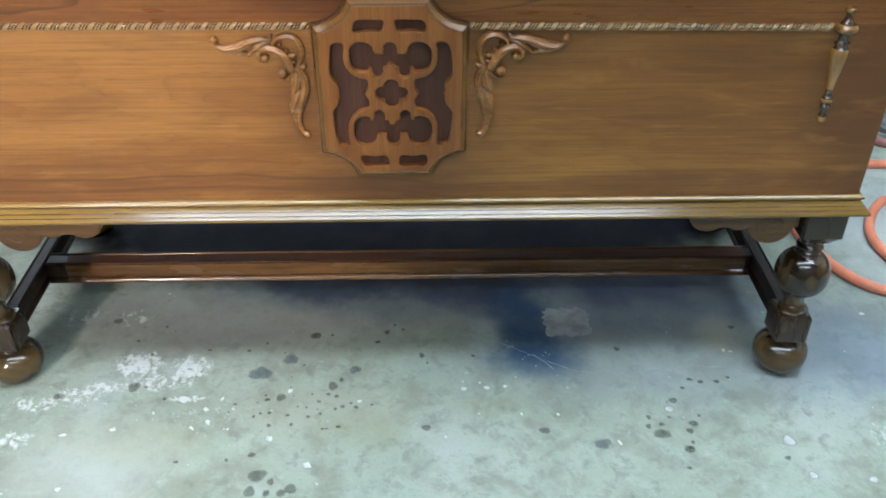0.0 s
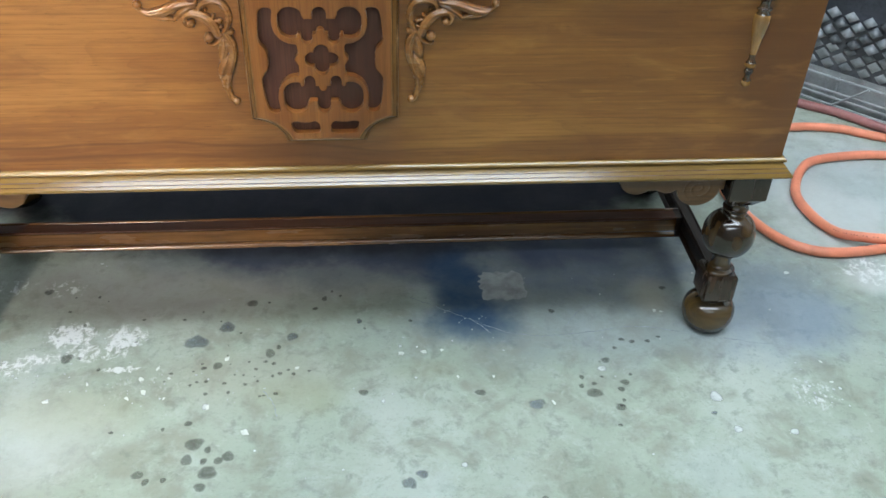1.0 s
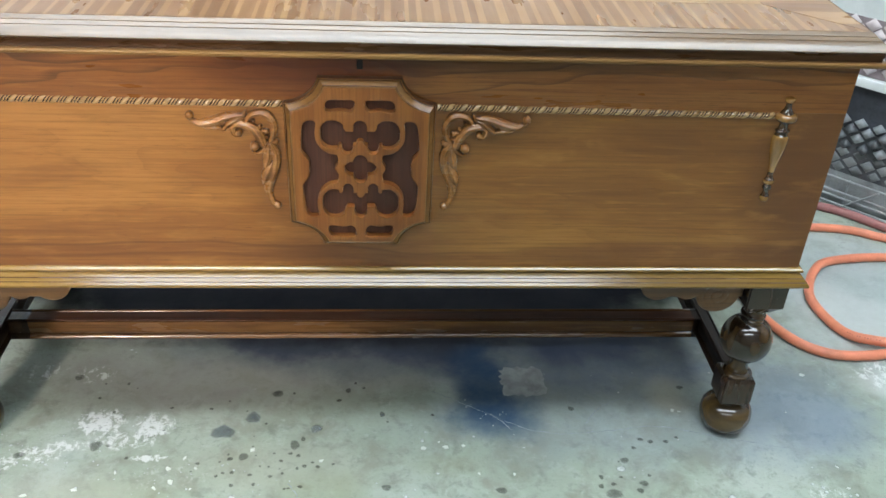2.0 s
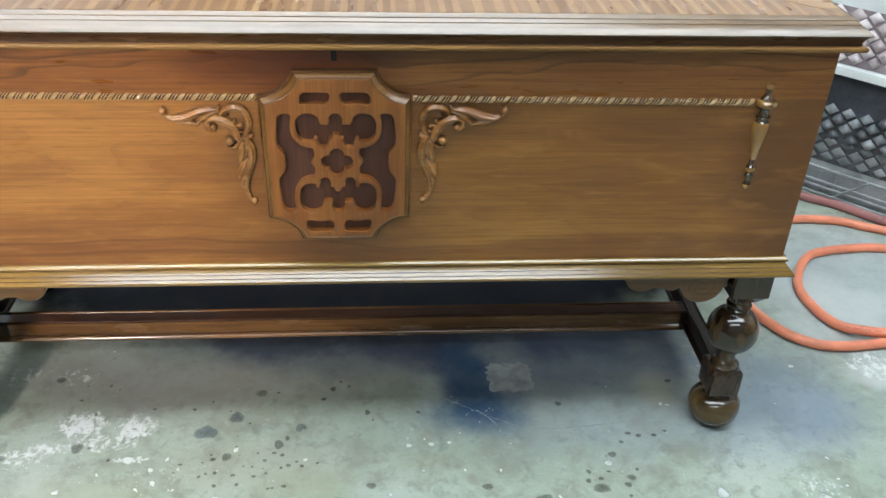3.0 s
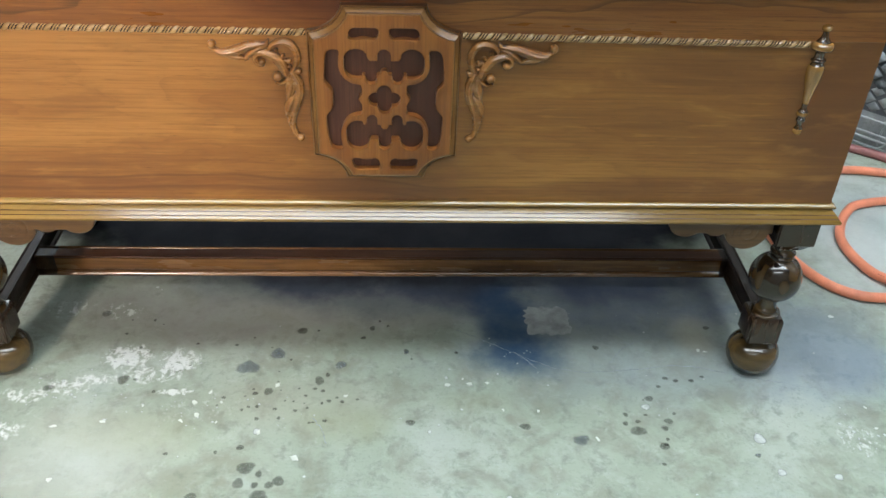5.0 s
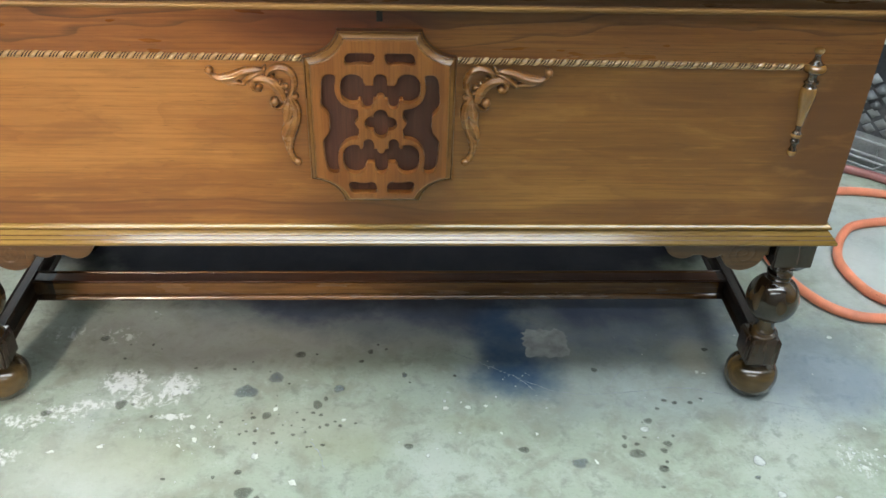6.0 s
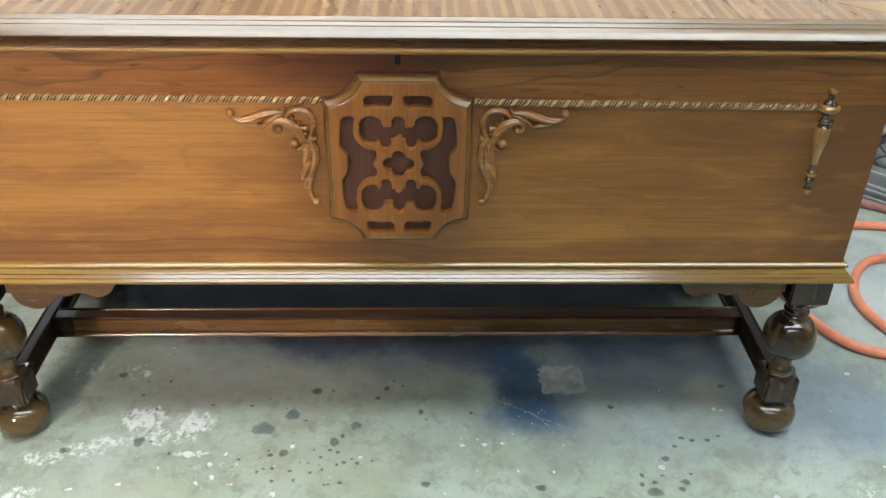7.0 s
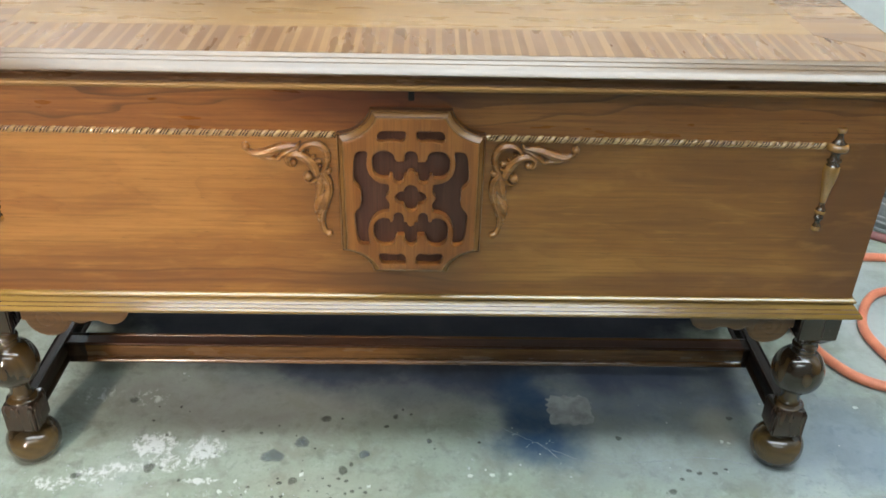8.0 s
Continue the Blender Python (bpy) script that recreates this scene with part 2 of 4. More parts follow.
HEART, SAP = ((0.130, 0.058, 0.026), (0.225, 0.112, 0.050), (0.275, 0.145, 0.068)), ((0.245, 0.126, 0.054), (0.340, 0.192, 0.088), (0.390, 0.232, 0.108))
W_BAND = {(tone, grain): crossband("crossband_veneer", *cols, grain) for tone, cols in (("heart", HEART), ("sap", SAP)) for grain in "xy"}
W_ROPE = wood("rope_wood", (0.170, 0.082, 0.026), (0.400, 0.228, 0.086), (0.490, 0.295, 0.125), "x", 2.0, rough=0.18, coat=1.0, shine=0.9, gloss=0.08, wear=0.03, relief=0.0, offset=(8.0, 2.0, 3.0), rings=0.1)
W_ROPE_SHADE = wood("rope_groove_shade", (0.008, 0.004, 0.003), (0.018, 0.008, 0.004), (0.034, 0.015, 0.007), "x", 2.0, rough=0.6, coat=0.0, shine=0.15, relief=0.0, offset=(8.0, 7.0, 3.0), rings=0.0)
W_FINIAL = wood("finial_wood", (0.075, 0.030, 0.007), (0.200, 0.092, 0.020), (0.350, 0.175, 0.042), "z", 2.0, rough=0.16, coat=1.0, shine=0.7, gloss=0.05, wear=0.02, relief=0.0, streaks=0.2, offset=(8.0, 6.0, 3.0), rings=0.0)
W_GLAZED = wood("glazed_turning_wood", (0.010, 0.006, 0.003), (0.062, 0.029, 0.010), (0.135, 0.066, 0.019), "z", 2.0, rough=0.15, coat=1.0, shine=0.7, gloss=0.05, wear=0.02, relief=0.0, streaks=0.2, offset=(8.0, 3.0, 3.0), rings=0.0)
W_INSIDE = plain("raw_cedar_underside", (0.10, 0.055, 0.035), 0.8, 0.25, 6.0)
BLACK = plain("keyhole_black", (0.006, 0.006, 0.006), 0.7, 0.2, 40.0)


# ---- mesh tools ----
def part(name, bm, material, parent=None, label="", smooth=35):
    me = bpy.data.meshes.new(name)
    bmesh.ops.recalc_face_normals(bm, faces=bm.faces)
    bm.to_mesh(me)
    bm.free()
    if smooth:
        me.shade_smooth()
        me.set_sharp_from_angle(angle=radians(smooth))
    for m in material if isinstance(material, (list, tuple)) else (material,):
        me.materials.append(m)
    ob = new(name, me)
    if parent is not None:
        ob.parent = parent
    if label:
        ob["label"] = label
    return ob


def thing(name, label, category, group="", at=(0, 0, 0)):
    ob = new(name)
    ob.location = at
    return tagged(ob, label, category, group)


def box(bm, x0, x1, y0, y1, z0, z1, bevel=0.0):
    made = bmesh.ops.create_cube(bm, size=1.0)["verts"]
    for v in made:
        v.co = Vector(((x0 + x1) / 2 + v.co.x * (x1 - x0), (y0 + y1) / 2 + v.co.y * (y1 - y0), (z0 + z1) / 2 + v.co.z * (z1 - z0)))
    if bevel:
        edges = list({e for v in made for e in v.link_edges})
        bmesh.ops.bevel(bm, geom=edges, offset=bevel, segments=2, profile=0.6, affect="EDGES")
    return bm


def loops_to_faces(bm, loops, close=True, caps=False):
    rings = [[bm.verts.new(p) for p in loop] for loop in loops]
    n = len(rings[0])
    for a, b in zip(rings, rings[1:]):
        for i in range(n if close else n - 1):
            j = (i + 1) % n
            bm.faces.new((a[i], a[j], b[j], b[i]))
    if caps:
        bm.faces.new(rings[0])
        bm.faces.new(rings[-1])
    return rings


def lathe(bm, profile, cx, cy, segs=40, caps=True):
    """Turn (radius, height) points about an upright axis."""
    loops = [[(cx + r * math.cos(2 * math.pi * i / segs), cy + r * math.sin(2 * math.pi * i / segs), z) for i in range(segs)] for r, z in profile]
    loops_to_faces(bm, loops, True, caps)
    return bm


def smooth_line(points, n):
    """A smooth curve (Catmull-Rom) through points of any width, n samples a stretch."""
    p = [np.array(q, float) for q in points]
    p = [2 * p[0] - p[1]] + p + [2 * p[-1] - p[-2]]
    out = []
    for a, b, c, d in zip(p, p[1:], p[2:], p[3:]):
        for k in range(n):
            t = k / n
            out.append(0.5 * (2 * b + (c - a) * t + (2 * a - 5 * b + 4 * c - d) * t * t + (3 * b - a - 3 * c + d) * t ** 3))
    out.append(p[-2])
    return out


def tube(bm, path, radius, sides=10, flat=1.0, caps=True):
    """Sweep a round along a path of (x, y, z); radius is a number or a list. flat squeezes the section along y."""
    pts = [Vector(q[:3]) for q in path]
    rad = radius if isinstance(radius, (list, tuple)) else [radius] * len(pts)
    loops, ref = [], None
    for i, q in enumerate(pts):
        tan = (pts[min(i + 1, len(pts) - 1)] - pts[max(i - 1, 0)]).normalized()
        ref = ref or (Vector((0, 1, 0)) if abs(tan.y) < 0.9 else Vector((0, 0, 1)))
        side = tan.cross(ref).normalized()
        upv = side.cross(tan).normalized()
        ref = upv
        loop = []
        for k in range(sides):
            a = 2 * math.pi * k / sides
            off = float(rad[i]) * (math.cos(a) * side + math.sin(a) * upv)
            off.y *= flat
            loop.append(q + off)
        loops.append(loop)
    loops_to_faces(bm, loops, True, caps)
    return bm


def frame_sweep(bm, profile, hx, y0, y1):
    """Run a moulding profile of (projection, height) round the front, sides and back of a case with mitred corners."""
    loops = [[(-hx - p, y0 - p, z), (hx + p, y0 - p, z), (hx + p, y1 + p, z), (-hx - p, y1 + p, z)] for p, z in profile]
    loops_to_faces(bm, loops, True, False)
    return bm


def sdf_plate(bm, sdf, bounds, step, front, back):
    """A plate in the x-z plane wherever sdf(x, z) > 0; its rim lies on sdf = 0. front(x, z, d) gives the depth of the face."""
    x0, x1, z0, z1 = bounds
    nx, nz = int((x1 - x0) / step) + 1, int((z1 - z0) / step) + 1
    X, Z = np.meshgrid(x0 + step * np.arange(nx), z0 + step * np.arange(nz), indexing="ij")
    D = sdf(X, Z)
    cell = (D[:-1, :-1] + D[1:, :-1] + D[:-1, 1:] + D[1:, 1:]) > 0
    used = np.zeros((nx, nz), int)
    for a in (0, 1):
        for b in (0, 1):
            used[a:nx - 1 + a, b:nz - 1 + b] += cell
    rim = (used > 0) & (used < 4)
    for _ in range(3):
        e = step * 0.1
        d = sdf(X, Z)
        gx, gz = (sdf(X + e, Z) - d) / e, (sdf(X, Z + e) - d) / e
        g = np.maximum(gx * gx + gz * gz, 0.2)
        mx, mz = np.clip(-d * gx / g, -0.6 * step, 0.6 * step), np.clip(-d * gz / g, -0.6 * step, 0.6 * step)
        X, Z = np.where(rim, X + mx, X), np.where(rim, Z + mz, Z)
    D = np.maximum(sdf(X, Z), 0)
    Y = front(X, Z, np.where(rim, 0.0, D))
    verts = {}
    for i, j in zip(*np.nonzero(used)):
        verts[i, j] = bm.verts.new((X[i, j], Y[i, j], Z[i, j]))
    count = {}
    for i, j in zip(*np.nonzero(cell)):
        q = ((i, j), (i + 1, j), (i + 1, j + 1), (i, j + 1))
        bm.faces.new([verts[k] for k in q])
        for k in range(4):
            key = frozenset((q[k], q[(k + 1) % 4]))
            count[key] = None if key in count else (q[k], q[(k + 1) % 4])
    deep = {}
    for pair in count.values():
        if pair is None:
            continue
        for k in pair:
            if k not in deep:
                deep[k] = bm.verts.new((X[k], back, Z[k]))
        a, b = pair
        bm.faces.new((verts[a], deep[a], deep[b], verts[b]))
    return bm


def circle(X, Z, cx, cz, r):
    return np.hypot(X - cx, Z - cz) - r


def capsule(X, Z, ax, az, bx, bz, r):
    t = np.clip(((X - ax) * (bx - ax) + (Z - az) * (bz - az)) / max((bx - ax) ** 2 + (bz - az) ** 2, 1e-12), 0, 1)
    return np.hypot(X - ax - t * (bx - ax), Z - az - t * (bz - az)) - r


# ---- the room ----
M_WALL = plain("painted_wall", (0.20, 0.205, 0.20), 0.7, 0.06, 1.5)
M_CEIL = plain("painted_ceiling", (0.15, 0.15, 0.15), 0.8, 0.05, 1.2)


def floor_material():
    """Workshop concrete with paint overspray, pale scuffs and grime, and shade painted under the chest."""
    m, nt, bs = nodes_of("oversprayed_concrete")
    pos = coords(nt, (1, 1, 1))
    big = noise_tex(nt, pos, 2.6, 5, 0.6, 0.4)
    midn = noise_tex(nt, pos, 13.0, 6, 0.65, 0.4)
    fine = noise_tex(nt, pos, 160.0, 4, 0.7)
    col = ramp(nt, big, [(0.30, (0.258, 0.292, 0.226)), (0.52, (0.350, 0.394, 0.324)), (0.72, (0.432, 0.470, 0.416))])
    col = mixc(nt, span(nt, midn, 0.44, 0.66, 0, 0.75), col, (0.250, 0.262, 0.205))
    col = mixc(nt, span(nt, noise_tex(nt, coords(nt, (1, 1, 1), (5, 3, 0)), 22.0, 7, 0.7, 0.25), 0.52, 0.72, 0, 0.4), col, (0.47, 0.51, 0.47))
    blot = noise_tex(nt, coords(nt, (1, 1, 1), (9, 4, 0)), 34.0, 6, 0.7, 0.3)
    col = mixc(nt, span(nt, blot, 0.50, 0.68, 0, 0.6), col, (0.185, 0.210, 0.170))
    col = mixc(nt, span(nt, noise_tex(nt, coords(nt, (1, 1, 1), (1, 8, 0)), 6.0, 7, 0.7, 0.3), 0.52, 0.66, 0, 0.55), col, (0.42, 0.47, 0.43))
    haze = noise_tex(nt, coords(nt, (1, 1, 1), (4, 6, 0)), 48.0, 6, 0.7, 0.8)
    col = mixc(nt, span(nt, haze, 0.55, 0.74, 0, 0.28), col, (0.56, 0.60, 0.56))
    col = mixc(nt, span(nt, fine, 0.52, 0.76, 0, 0.4), col, (0.165, 0.185, 0.160))

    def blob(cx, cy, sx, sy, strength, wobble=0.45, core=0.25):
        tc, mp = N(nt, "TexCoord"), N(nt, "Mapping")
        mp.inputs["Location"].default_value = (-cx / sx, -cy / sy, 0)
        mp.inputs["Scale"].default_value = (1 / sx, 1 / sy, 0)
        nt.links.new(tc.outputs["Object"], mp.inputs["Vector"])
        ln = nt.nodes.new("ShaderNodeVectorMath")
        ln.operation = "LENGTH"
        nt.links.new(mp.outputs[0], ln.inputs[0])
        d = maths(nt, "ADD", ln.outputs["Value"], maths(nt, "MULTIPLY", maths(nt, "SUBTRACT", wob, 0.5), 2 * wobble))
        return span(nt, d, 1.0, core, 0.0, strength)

    wob = noise_tex(nt, pos, 9.0, 5, 0.6)

    # blends tinted blobs in: real stains, and shade painted on the floor
    def stain_and_shade(col, blobs, tint, gaps=0.15):
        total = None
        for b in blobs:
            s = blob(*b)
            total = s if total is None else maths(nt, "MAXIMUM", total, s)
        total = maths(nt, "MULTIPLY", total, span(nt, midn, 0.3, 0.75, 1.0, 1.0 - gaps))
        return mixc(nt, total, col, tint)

    # brown-grey shade cast by the chest, painted on the floor
    col = stain_and_shade(col, [(-0.26, 0.13, 0.38, 0.12, 0.8), (0.02, 0.15, 0.2, 0.10, 0.6)], (0.235, 0.222, 0.208), 0.50)
    col = stain_and_shade(col, [(0.40, 0.02, 0.42, 0.13, 0.5)], (0.270, 0.310, 0.360), 0.5)
    # front left darkened in colour to offset the work light
    col = stain_and_shade(col, [(-0.56, -0.26, 0.32, 0.20, 0.6)], (0.255, 0.265, 0.205), 0.5)
    # blue-grey and navy overspray, deepened with painted shade below the stretcher
    col = stain_and_shade(col, [(0.36, 0.165, 0.34, 0.13, 0.9)], (0.135, 0.155, 0.215), 0.45)
    col = stain_and_shade(col, [(-0.12, 0.220, 0.26, 0.09, 0.9), (0.36, 0.230, 0.36, 0.11, 0.8), (0.08, 0.215, 0.30, 0.11, 0.92), (0.0, 0.185, 0.20, 0.10, 0.6), (-0.24, 0.215, 0.16, 0.08, 0.55)], (0.028, 0.040, 0.085))
    col = stain_and_shade(col, [(0.182, 0.115, 0.066, 0.150, 0.95, 0.5, 0.2), (0.190, 0.040, 0.100, 0.080, 0.92, 0.6, 0.2)], (0.012, 0.052, 0.125), 0.25)
    # shade behind and under the chest, painted nearly black
    col = stain_and_shade(col, [(-0.02, 0.52, 0.79, 0.36, 1.0, 0.15, 0.76)], (0.013, 0.015, 0.026), 0.0)
    col = stain_and_shade(col, [(0.67, 0.05, 0.17, 0.18, 0.62), (0.95, -0.05, 0.3, 0.3, 0.25)], (0.165, 0.210, 0.300))
    col = stain_and_shade(col, [(0.470, 0.080, 0.045, 0.060, 0.6), (-0.10, -0.06, 0.22, 0.07, 0.25)], (0.400, 0.375, 0.290))
    col = stain_and_shade(col, [(-0.36, -0.115, 0.15, 0.06, 0.6), (-0.05, -0.10, 0.10, 0.05, 0.5), (0.12, -0.06, 0.08, 0.03, 0.35)], (0.285, 0.300, 0.185), 0.5)
    col = stain_and_shade(col, [(0.95, 0.35, 0.38, 0.30, 0.55)], (0.440, 0.480, 0.520))
    col = stain_and_shade(col, [(-0.40, -0.16, 0.16, 0.14, 0.3), (0.86, 0.28, 0.15, 0.14, 0.55), (0.85, 0.10, 0.10, 0.05, 0.6)], (0.60, 0.62, 0.60))
    speck = noise_tex(nt, coords(nt, (1, 0.75, 1), (2, 7, 0)), 95.0, 8, 0.72, 0.35)

    def splash(col, blobs, tint):
        total = None
        for b in blobs:
            v = blob(*b)
            total = v if total is None else maths(nt, "MAXIMUM", total, v)
        fac = span(nt, maths(nt, "ADD", speck, maths(nt, "MULTIPLY", total, 0.17)), 0.55, 0.66, 0.0, 0.95)
        fac = maths(nt, "MULTIPLY", fac, span(nt, total, 0.0, 0.45))
        return mixc(nt, fac, col, tint)

    col = splash(col, [(-0.379, 0.030, 0.052, 0.040, 0.85, 0.7), (-0.299, 0.024, 0.046, 0.034, 0.95, 0.6), (-0.335, -0.006, 0.07, 0.024, 0.55, 0.7), (-0.294, -0.040, 0.036, 0.010, 0.85, 0.4), (-0.500, -0.046, 0.05, 0.022, 0.55, 0.6), (-0.450, -0.030, 0.05, 0.022, 0.62, 0.6), (-0.410, -0.014, 0.045, 0.018, 0.6, 0.6), (-0.52, -0.11, 0.06, 0.03, 0.5, 0.6), (-0.50, 0.14, 0.05, 0.035, 0.36, 0.7), (-0.41, 0.135, 0.05, 0.03, 0.30, 0.7),
                       (-0.25, -0.07, 0.10, 0.05, 0.16, 0.6), (0.85, 0.12, 0.08, 0.05, 0.45, 0.6), (0.64, -0.135, 0.05, 0.05, 0.32, 0.5)], (0.66, 0.68, 0.66))
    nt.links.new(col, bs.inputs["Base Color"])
    bs.inputs["Specular IOR Level"].default_value = 0.15
    nt.links.new(span(nt, midn, 0.3, 0.7, 0.48, 0.68), bs.inputs["Roughness"])
    bump(nt, bs, maths(nt, "ADD", fine, maths(nt, "MULTIPLY", midn, 2.0)), 0.0006, 0.5)
    return m


bm = bmesh.new()
box(bm, -4.5, 4.5, -4.0, 4.0, -0.12, 0.0)
floor = tagged(part("floor", bm, floor_material(), smooth=0), "grey-green concrete floor with blue overspray, paint spots and painted shade", "floor", kind="structure")
# unseen wall, made white as a reflector for the lid top
M_NORTH = plain("white_wall", (0.42, 0.43, 0.42), 0.7, 0.06, 1.5)
for name, b in (("wall_west", (-4.65, -4.5, -4.15, 4.15)), ("wall_east", (4.5, 4.65, -4.15, 4.15)), ("wall_south", (-4.5, 4.5, -4.15, -4.0)), ("wall_north", (-4.5, 4.5, 4.0, 4.15))):
    bm = bmesh.new()
    box(bm, *b, -0.12, CEILING)
    tagged(part(name, bm, M_NORTH if name == "wall_north" else M_WALL, smooth=0), "plain white painted wall" if name == "wall_north" else "plain grey painted workshop wall", "wall", kind="structure")
# added unseen wall that keeps the work light off the chest's right half
bm = bmesh.new()
box(bm, -0.73, 4.5, -1.50, -1.40, 0.0, 1.75)
tagged(part("shade_wall", bm, M_WALL, smooth=0), "added unseen low grey wall that shades the chest's right half", "wall", kind="structure")
bm = bmesh.new()
box(bm, -4.65, 4.65, -4.15, 4.15, CEILING, CEILING + 0.1)
tagged(part("ceiling", bm, M_CEIL, smooth=0), "white painted workshop ceiling", "ceiling", kind="structure")


def lamp_material(k, tint=(0.88, 0.965, 0.985)):
    m = bpy.data.materials.new("lit_diffuser")
    m.use_nodes = True
    bs = m.node_tree.nodes["Principled BSDF"]
    bs.inputs["Base Color"].default_value = (0.8, 0.8, 0.8, 1)
    bs.inputs["Emission Color"].default_value = (*tint, 1)
    bs.inputs["Emission Strength"].default_value = LAMP * k
    return m


M_HOUSING = plain("white_enamel", (0.75, 0.75, 0.74), 0.4, 0.05, 8.0)
for lx, ly, length, wide, k in LIGHTS:
    lamp = thing("ceiling_light", "long white fluorescent ceiling light, switched on", "light", "ceiling lights", (lx, ly, CEILING))
    bm = bmesh.new()
    box(bm, -length / 2 - 0.02, length / 2 + 0.02, -wide / 2 - 0.02, wide / 2 + 0.02, -0.06, 0.0, 0.004)
    part("housing", bm, M_HOUSING, lamp)
    bm = bmesh.new()
    box(bm, -length / 2, length / 2, -wide / 2, wide / 2, -0.085, -0.0605, 0.006)
    part("diffuser", bm, lamp_material(k), lamp, "glowing white diffuser")


# ---- a standing work light to the left of the chest ----
M_STEEL = plain("grey_steel", (0.30, 0.30, 0.31), 0.4, 0.15, 20.0, 0.8)
stand = thing("work_light", "upright workshop light panel on a steel stand, switched on", "light", at=(-1.20, -2.40, 0))
stand.rotation_euler = (0, 0, math.atan2(2.40, 0.95) - math.pi / 2)
bm = bmesh.new()
lathe(bm, [(0.02, 0.03), (0.21, 0.022), (0.22, 0.012), (0.22, 0.0)], 0, -0.036, 40)
part("base", bm, M_STEEL, stand)
bm = bmesh.new()
lathe(bm, [(0.016, 0.02), (0.016, 1.68)], 0, -0.036, 20)
part("pole", bm, M_STEEL, stand)
bm = bmesh.new()
box(bm, -0.09, 0.09, 0.0, 0.06, 0.88, 1.72, 0.008)
part("housing", bm, M_HOUSING, stand)
bm = bmesh.new()
box(bm, -0.07, 0.07, 0.0605, 0.075, 0.90, 1.70, 0.004)
part("diffuser", bm, lamp_material(WORK_LAMP / LAMP, (1.0, 0.85, 0.72)), stand, "glowing white diffuser")
bm = bmesh.new()
box(bm, -0.03, 0.03, -0.0205, -0.0005, 1.15, 1.45, 0.004)
part("bracket", bm, M_STEEL, stand)

# ---- the chest ----
HX, DEPTH = 0.571, 0.40
chest = thing("cedar_chest", "lacquered walnut blanket chest on turned legs with carved front", "chest")

bm = bmesh.new()
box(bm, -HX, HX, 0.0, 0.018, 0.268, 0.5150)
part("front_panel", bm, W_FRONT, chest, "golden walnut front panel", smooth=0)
bm = bmesh.new()
box(bm, -HX, HX, 0.0, 0.018, 0.5152, 0.5800)
part("front_rail", bm, W_UPPER, chest, "darker reddish walnut rail under the lid", smooth=0)
for sx in (-1, 1):
    bm = bmesh.new()
    a, b = sorted((sx * HX, sx * (HX - 0.018)))
    box(bm, a, b, 0.0182, DEPTH - 0.0182, 0.268, 0.580)
    part("side_panel", bm, W_FRONT, chest, smooth=0)
bm = bmesh.new()
box(bm, -HX, HX, DEPTH - 0.018, DEPTH, 0.268, 0.580)
part("back_panel", bm, W_UPPER, chest, smooth=0)
bm = bmesh.new()
box(bm, -HX + 0.018, HX - 0.018, 0.0182, DEPTH - 0.0182, 0.2745, 0.286)
part("bottom_panel", bm, W_INSIDE, chest, smooth=0)

# keyhole slot under the lid
bm = bmesh.new()
box(bm, -0.0034, 0.0034, -0.0010, 0.004, 0.5600, 0.5782, 0.0006)
part("keyhole", bm, BLACK, chest, "black lock slot")

# lower moulding: bead, groove and a stepped slope
LOWER = [(0.0, 0.2968), (0.0030, 0.2966), (0.0052, 0.2952), (0.0060, 0.2932), (0.0054, 0.2914), (0.0034, 0.2904), (0.0030, 0.2892), (0.0040, 0.2886),
         (0.0079, 0.2842), (0.0079, 0.2836), (0.0086, 0.2833), (0.0115, 0.2800), (0.0115, 0.2794), (0.0122, 0.2791), (0.0146, 0.2764), (0.0150, 0.2748), (0.0144, 0.2726), (0.0125, 0.2716), (-0.004, 0.2716)]
bm = bmesh.new()
frame_sweep(bm, LOWER, HX, 0.0, DEPTH)
for f in bm.faces:
    # darker colour in the groove and under each step
    if any(abs(f.calc_center_median().z - z) < 0.0005 for z in (0.2898, 0.2839, 0.28345, 0.2797)):
        f.material_index = 1
part("base_moulding", bm, (W_MOULD, W_COVE), chest, "glossy stepped base moulding", smooth=24)

# lid
lid = thing("lid", "", "")
lid.parent = chest
REEDS = [(-0.030, 0.6138), (-0.0005, 0.6138), (0.0006, 0.6147), (0.0018, 0.6143), (0.0056, 0.6112), (0.0058, 0.6101), (0.0064, 0.6102), (0.0104, 0.6075), (0.0106, 0.6064), (0.0112, 0.6066),
         (0.0160, 0.6037), (0.0204, 0.5998), (0.0219, 0.5982), (0.0212, 0.5968), (0.0150, 0.5962)]
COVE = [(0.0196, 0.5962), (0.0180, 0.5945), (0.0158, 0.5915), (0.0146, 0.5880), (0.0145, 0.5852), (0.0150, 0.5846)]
BEAD = [(0.0100, 0.5847), (0.0186, 0.5847), (0.0204, 0.5838), (0.0210, 0.5820), (0.0206, 0.5800), (0.0192, 0.5786), (-0.004, 0.5782)]
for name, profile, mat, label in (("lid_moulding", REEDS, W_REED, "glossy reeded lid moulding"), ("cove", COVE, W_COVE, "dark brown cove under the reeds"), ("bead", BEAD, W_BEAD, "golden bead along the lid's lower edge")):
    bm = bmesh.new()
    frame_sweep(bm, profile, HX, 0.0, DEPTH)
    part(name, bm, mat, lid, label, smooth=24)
BAND = 0.092
bm = bmesh.new()
box(bm, -HX + BAND, HX - BAND, BAND, DEPTH - BAND, 0.5950, 0.6146)
part("lid_panel", bm, W_LID, lid, "golden walnut lid panel", smooth=0)
bm = bmesh.new()
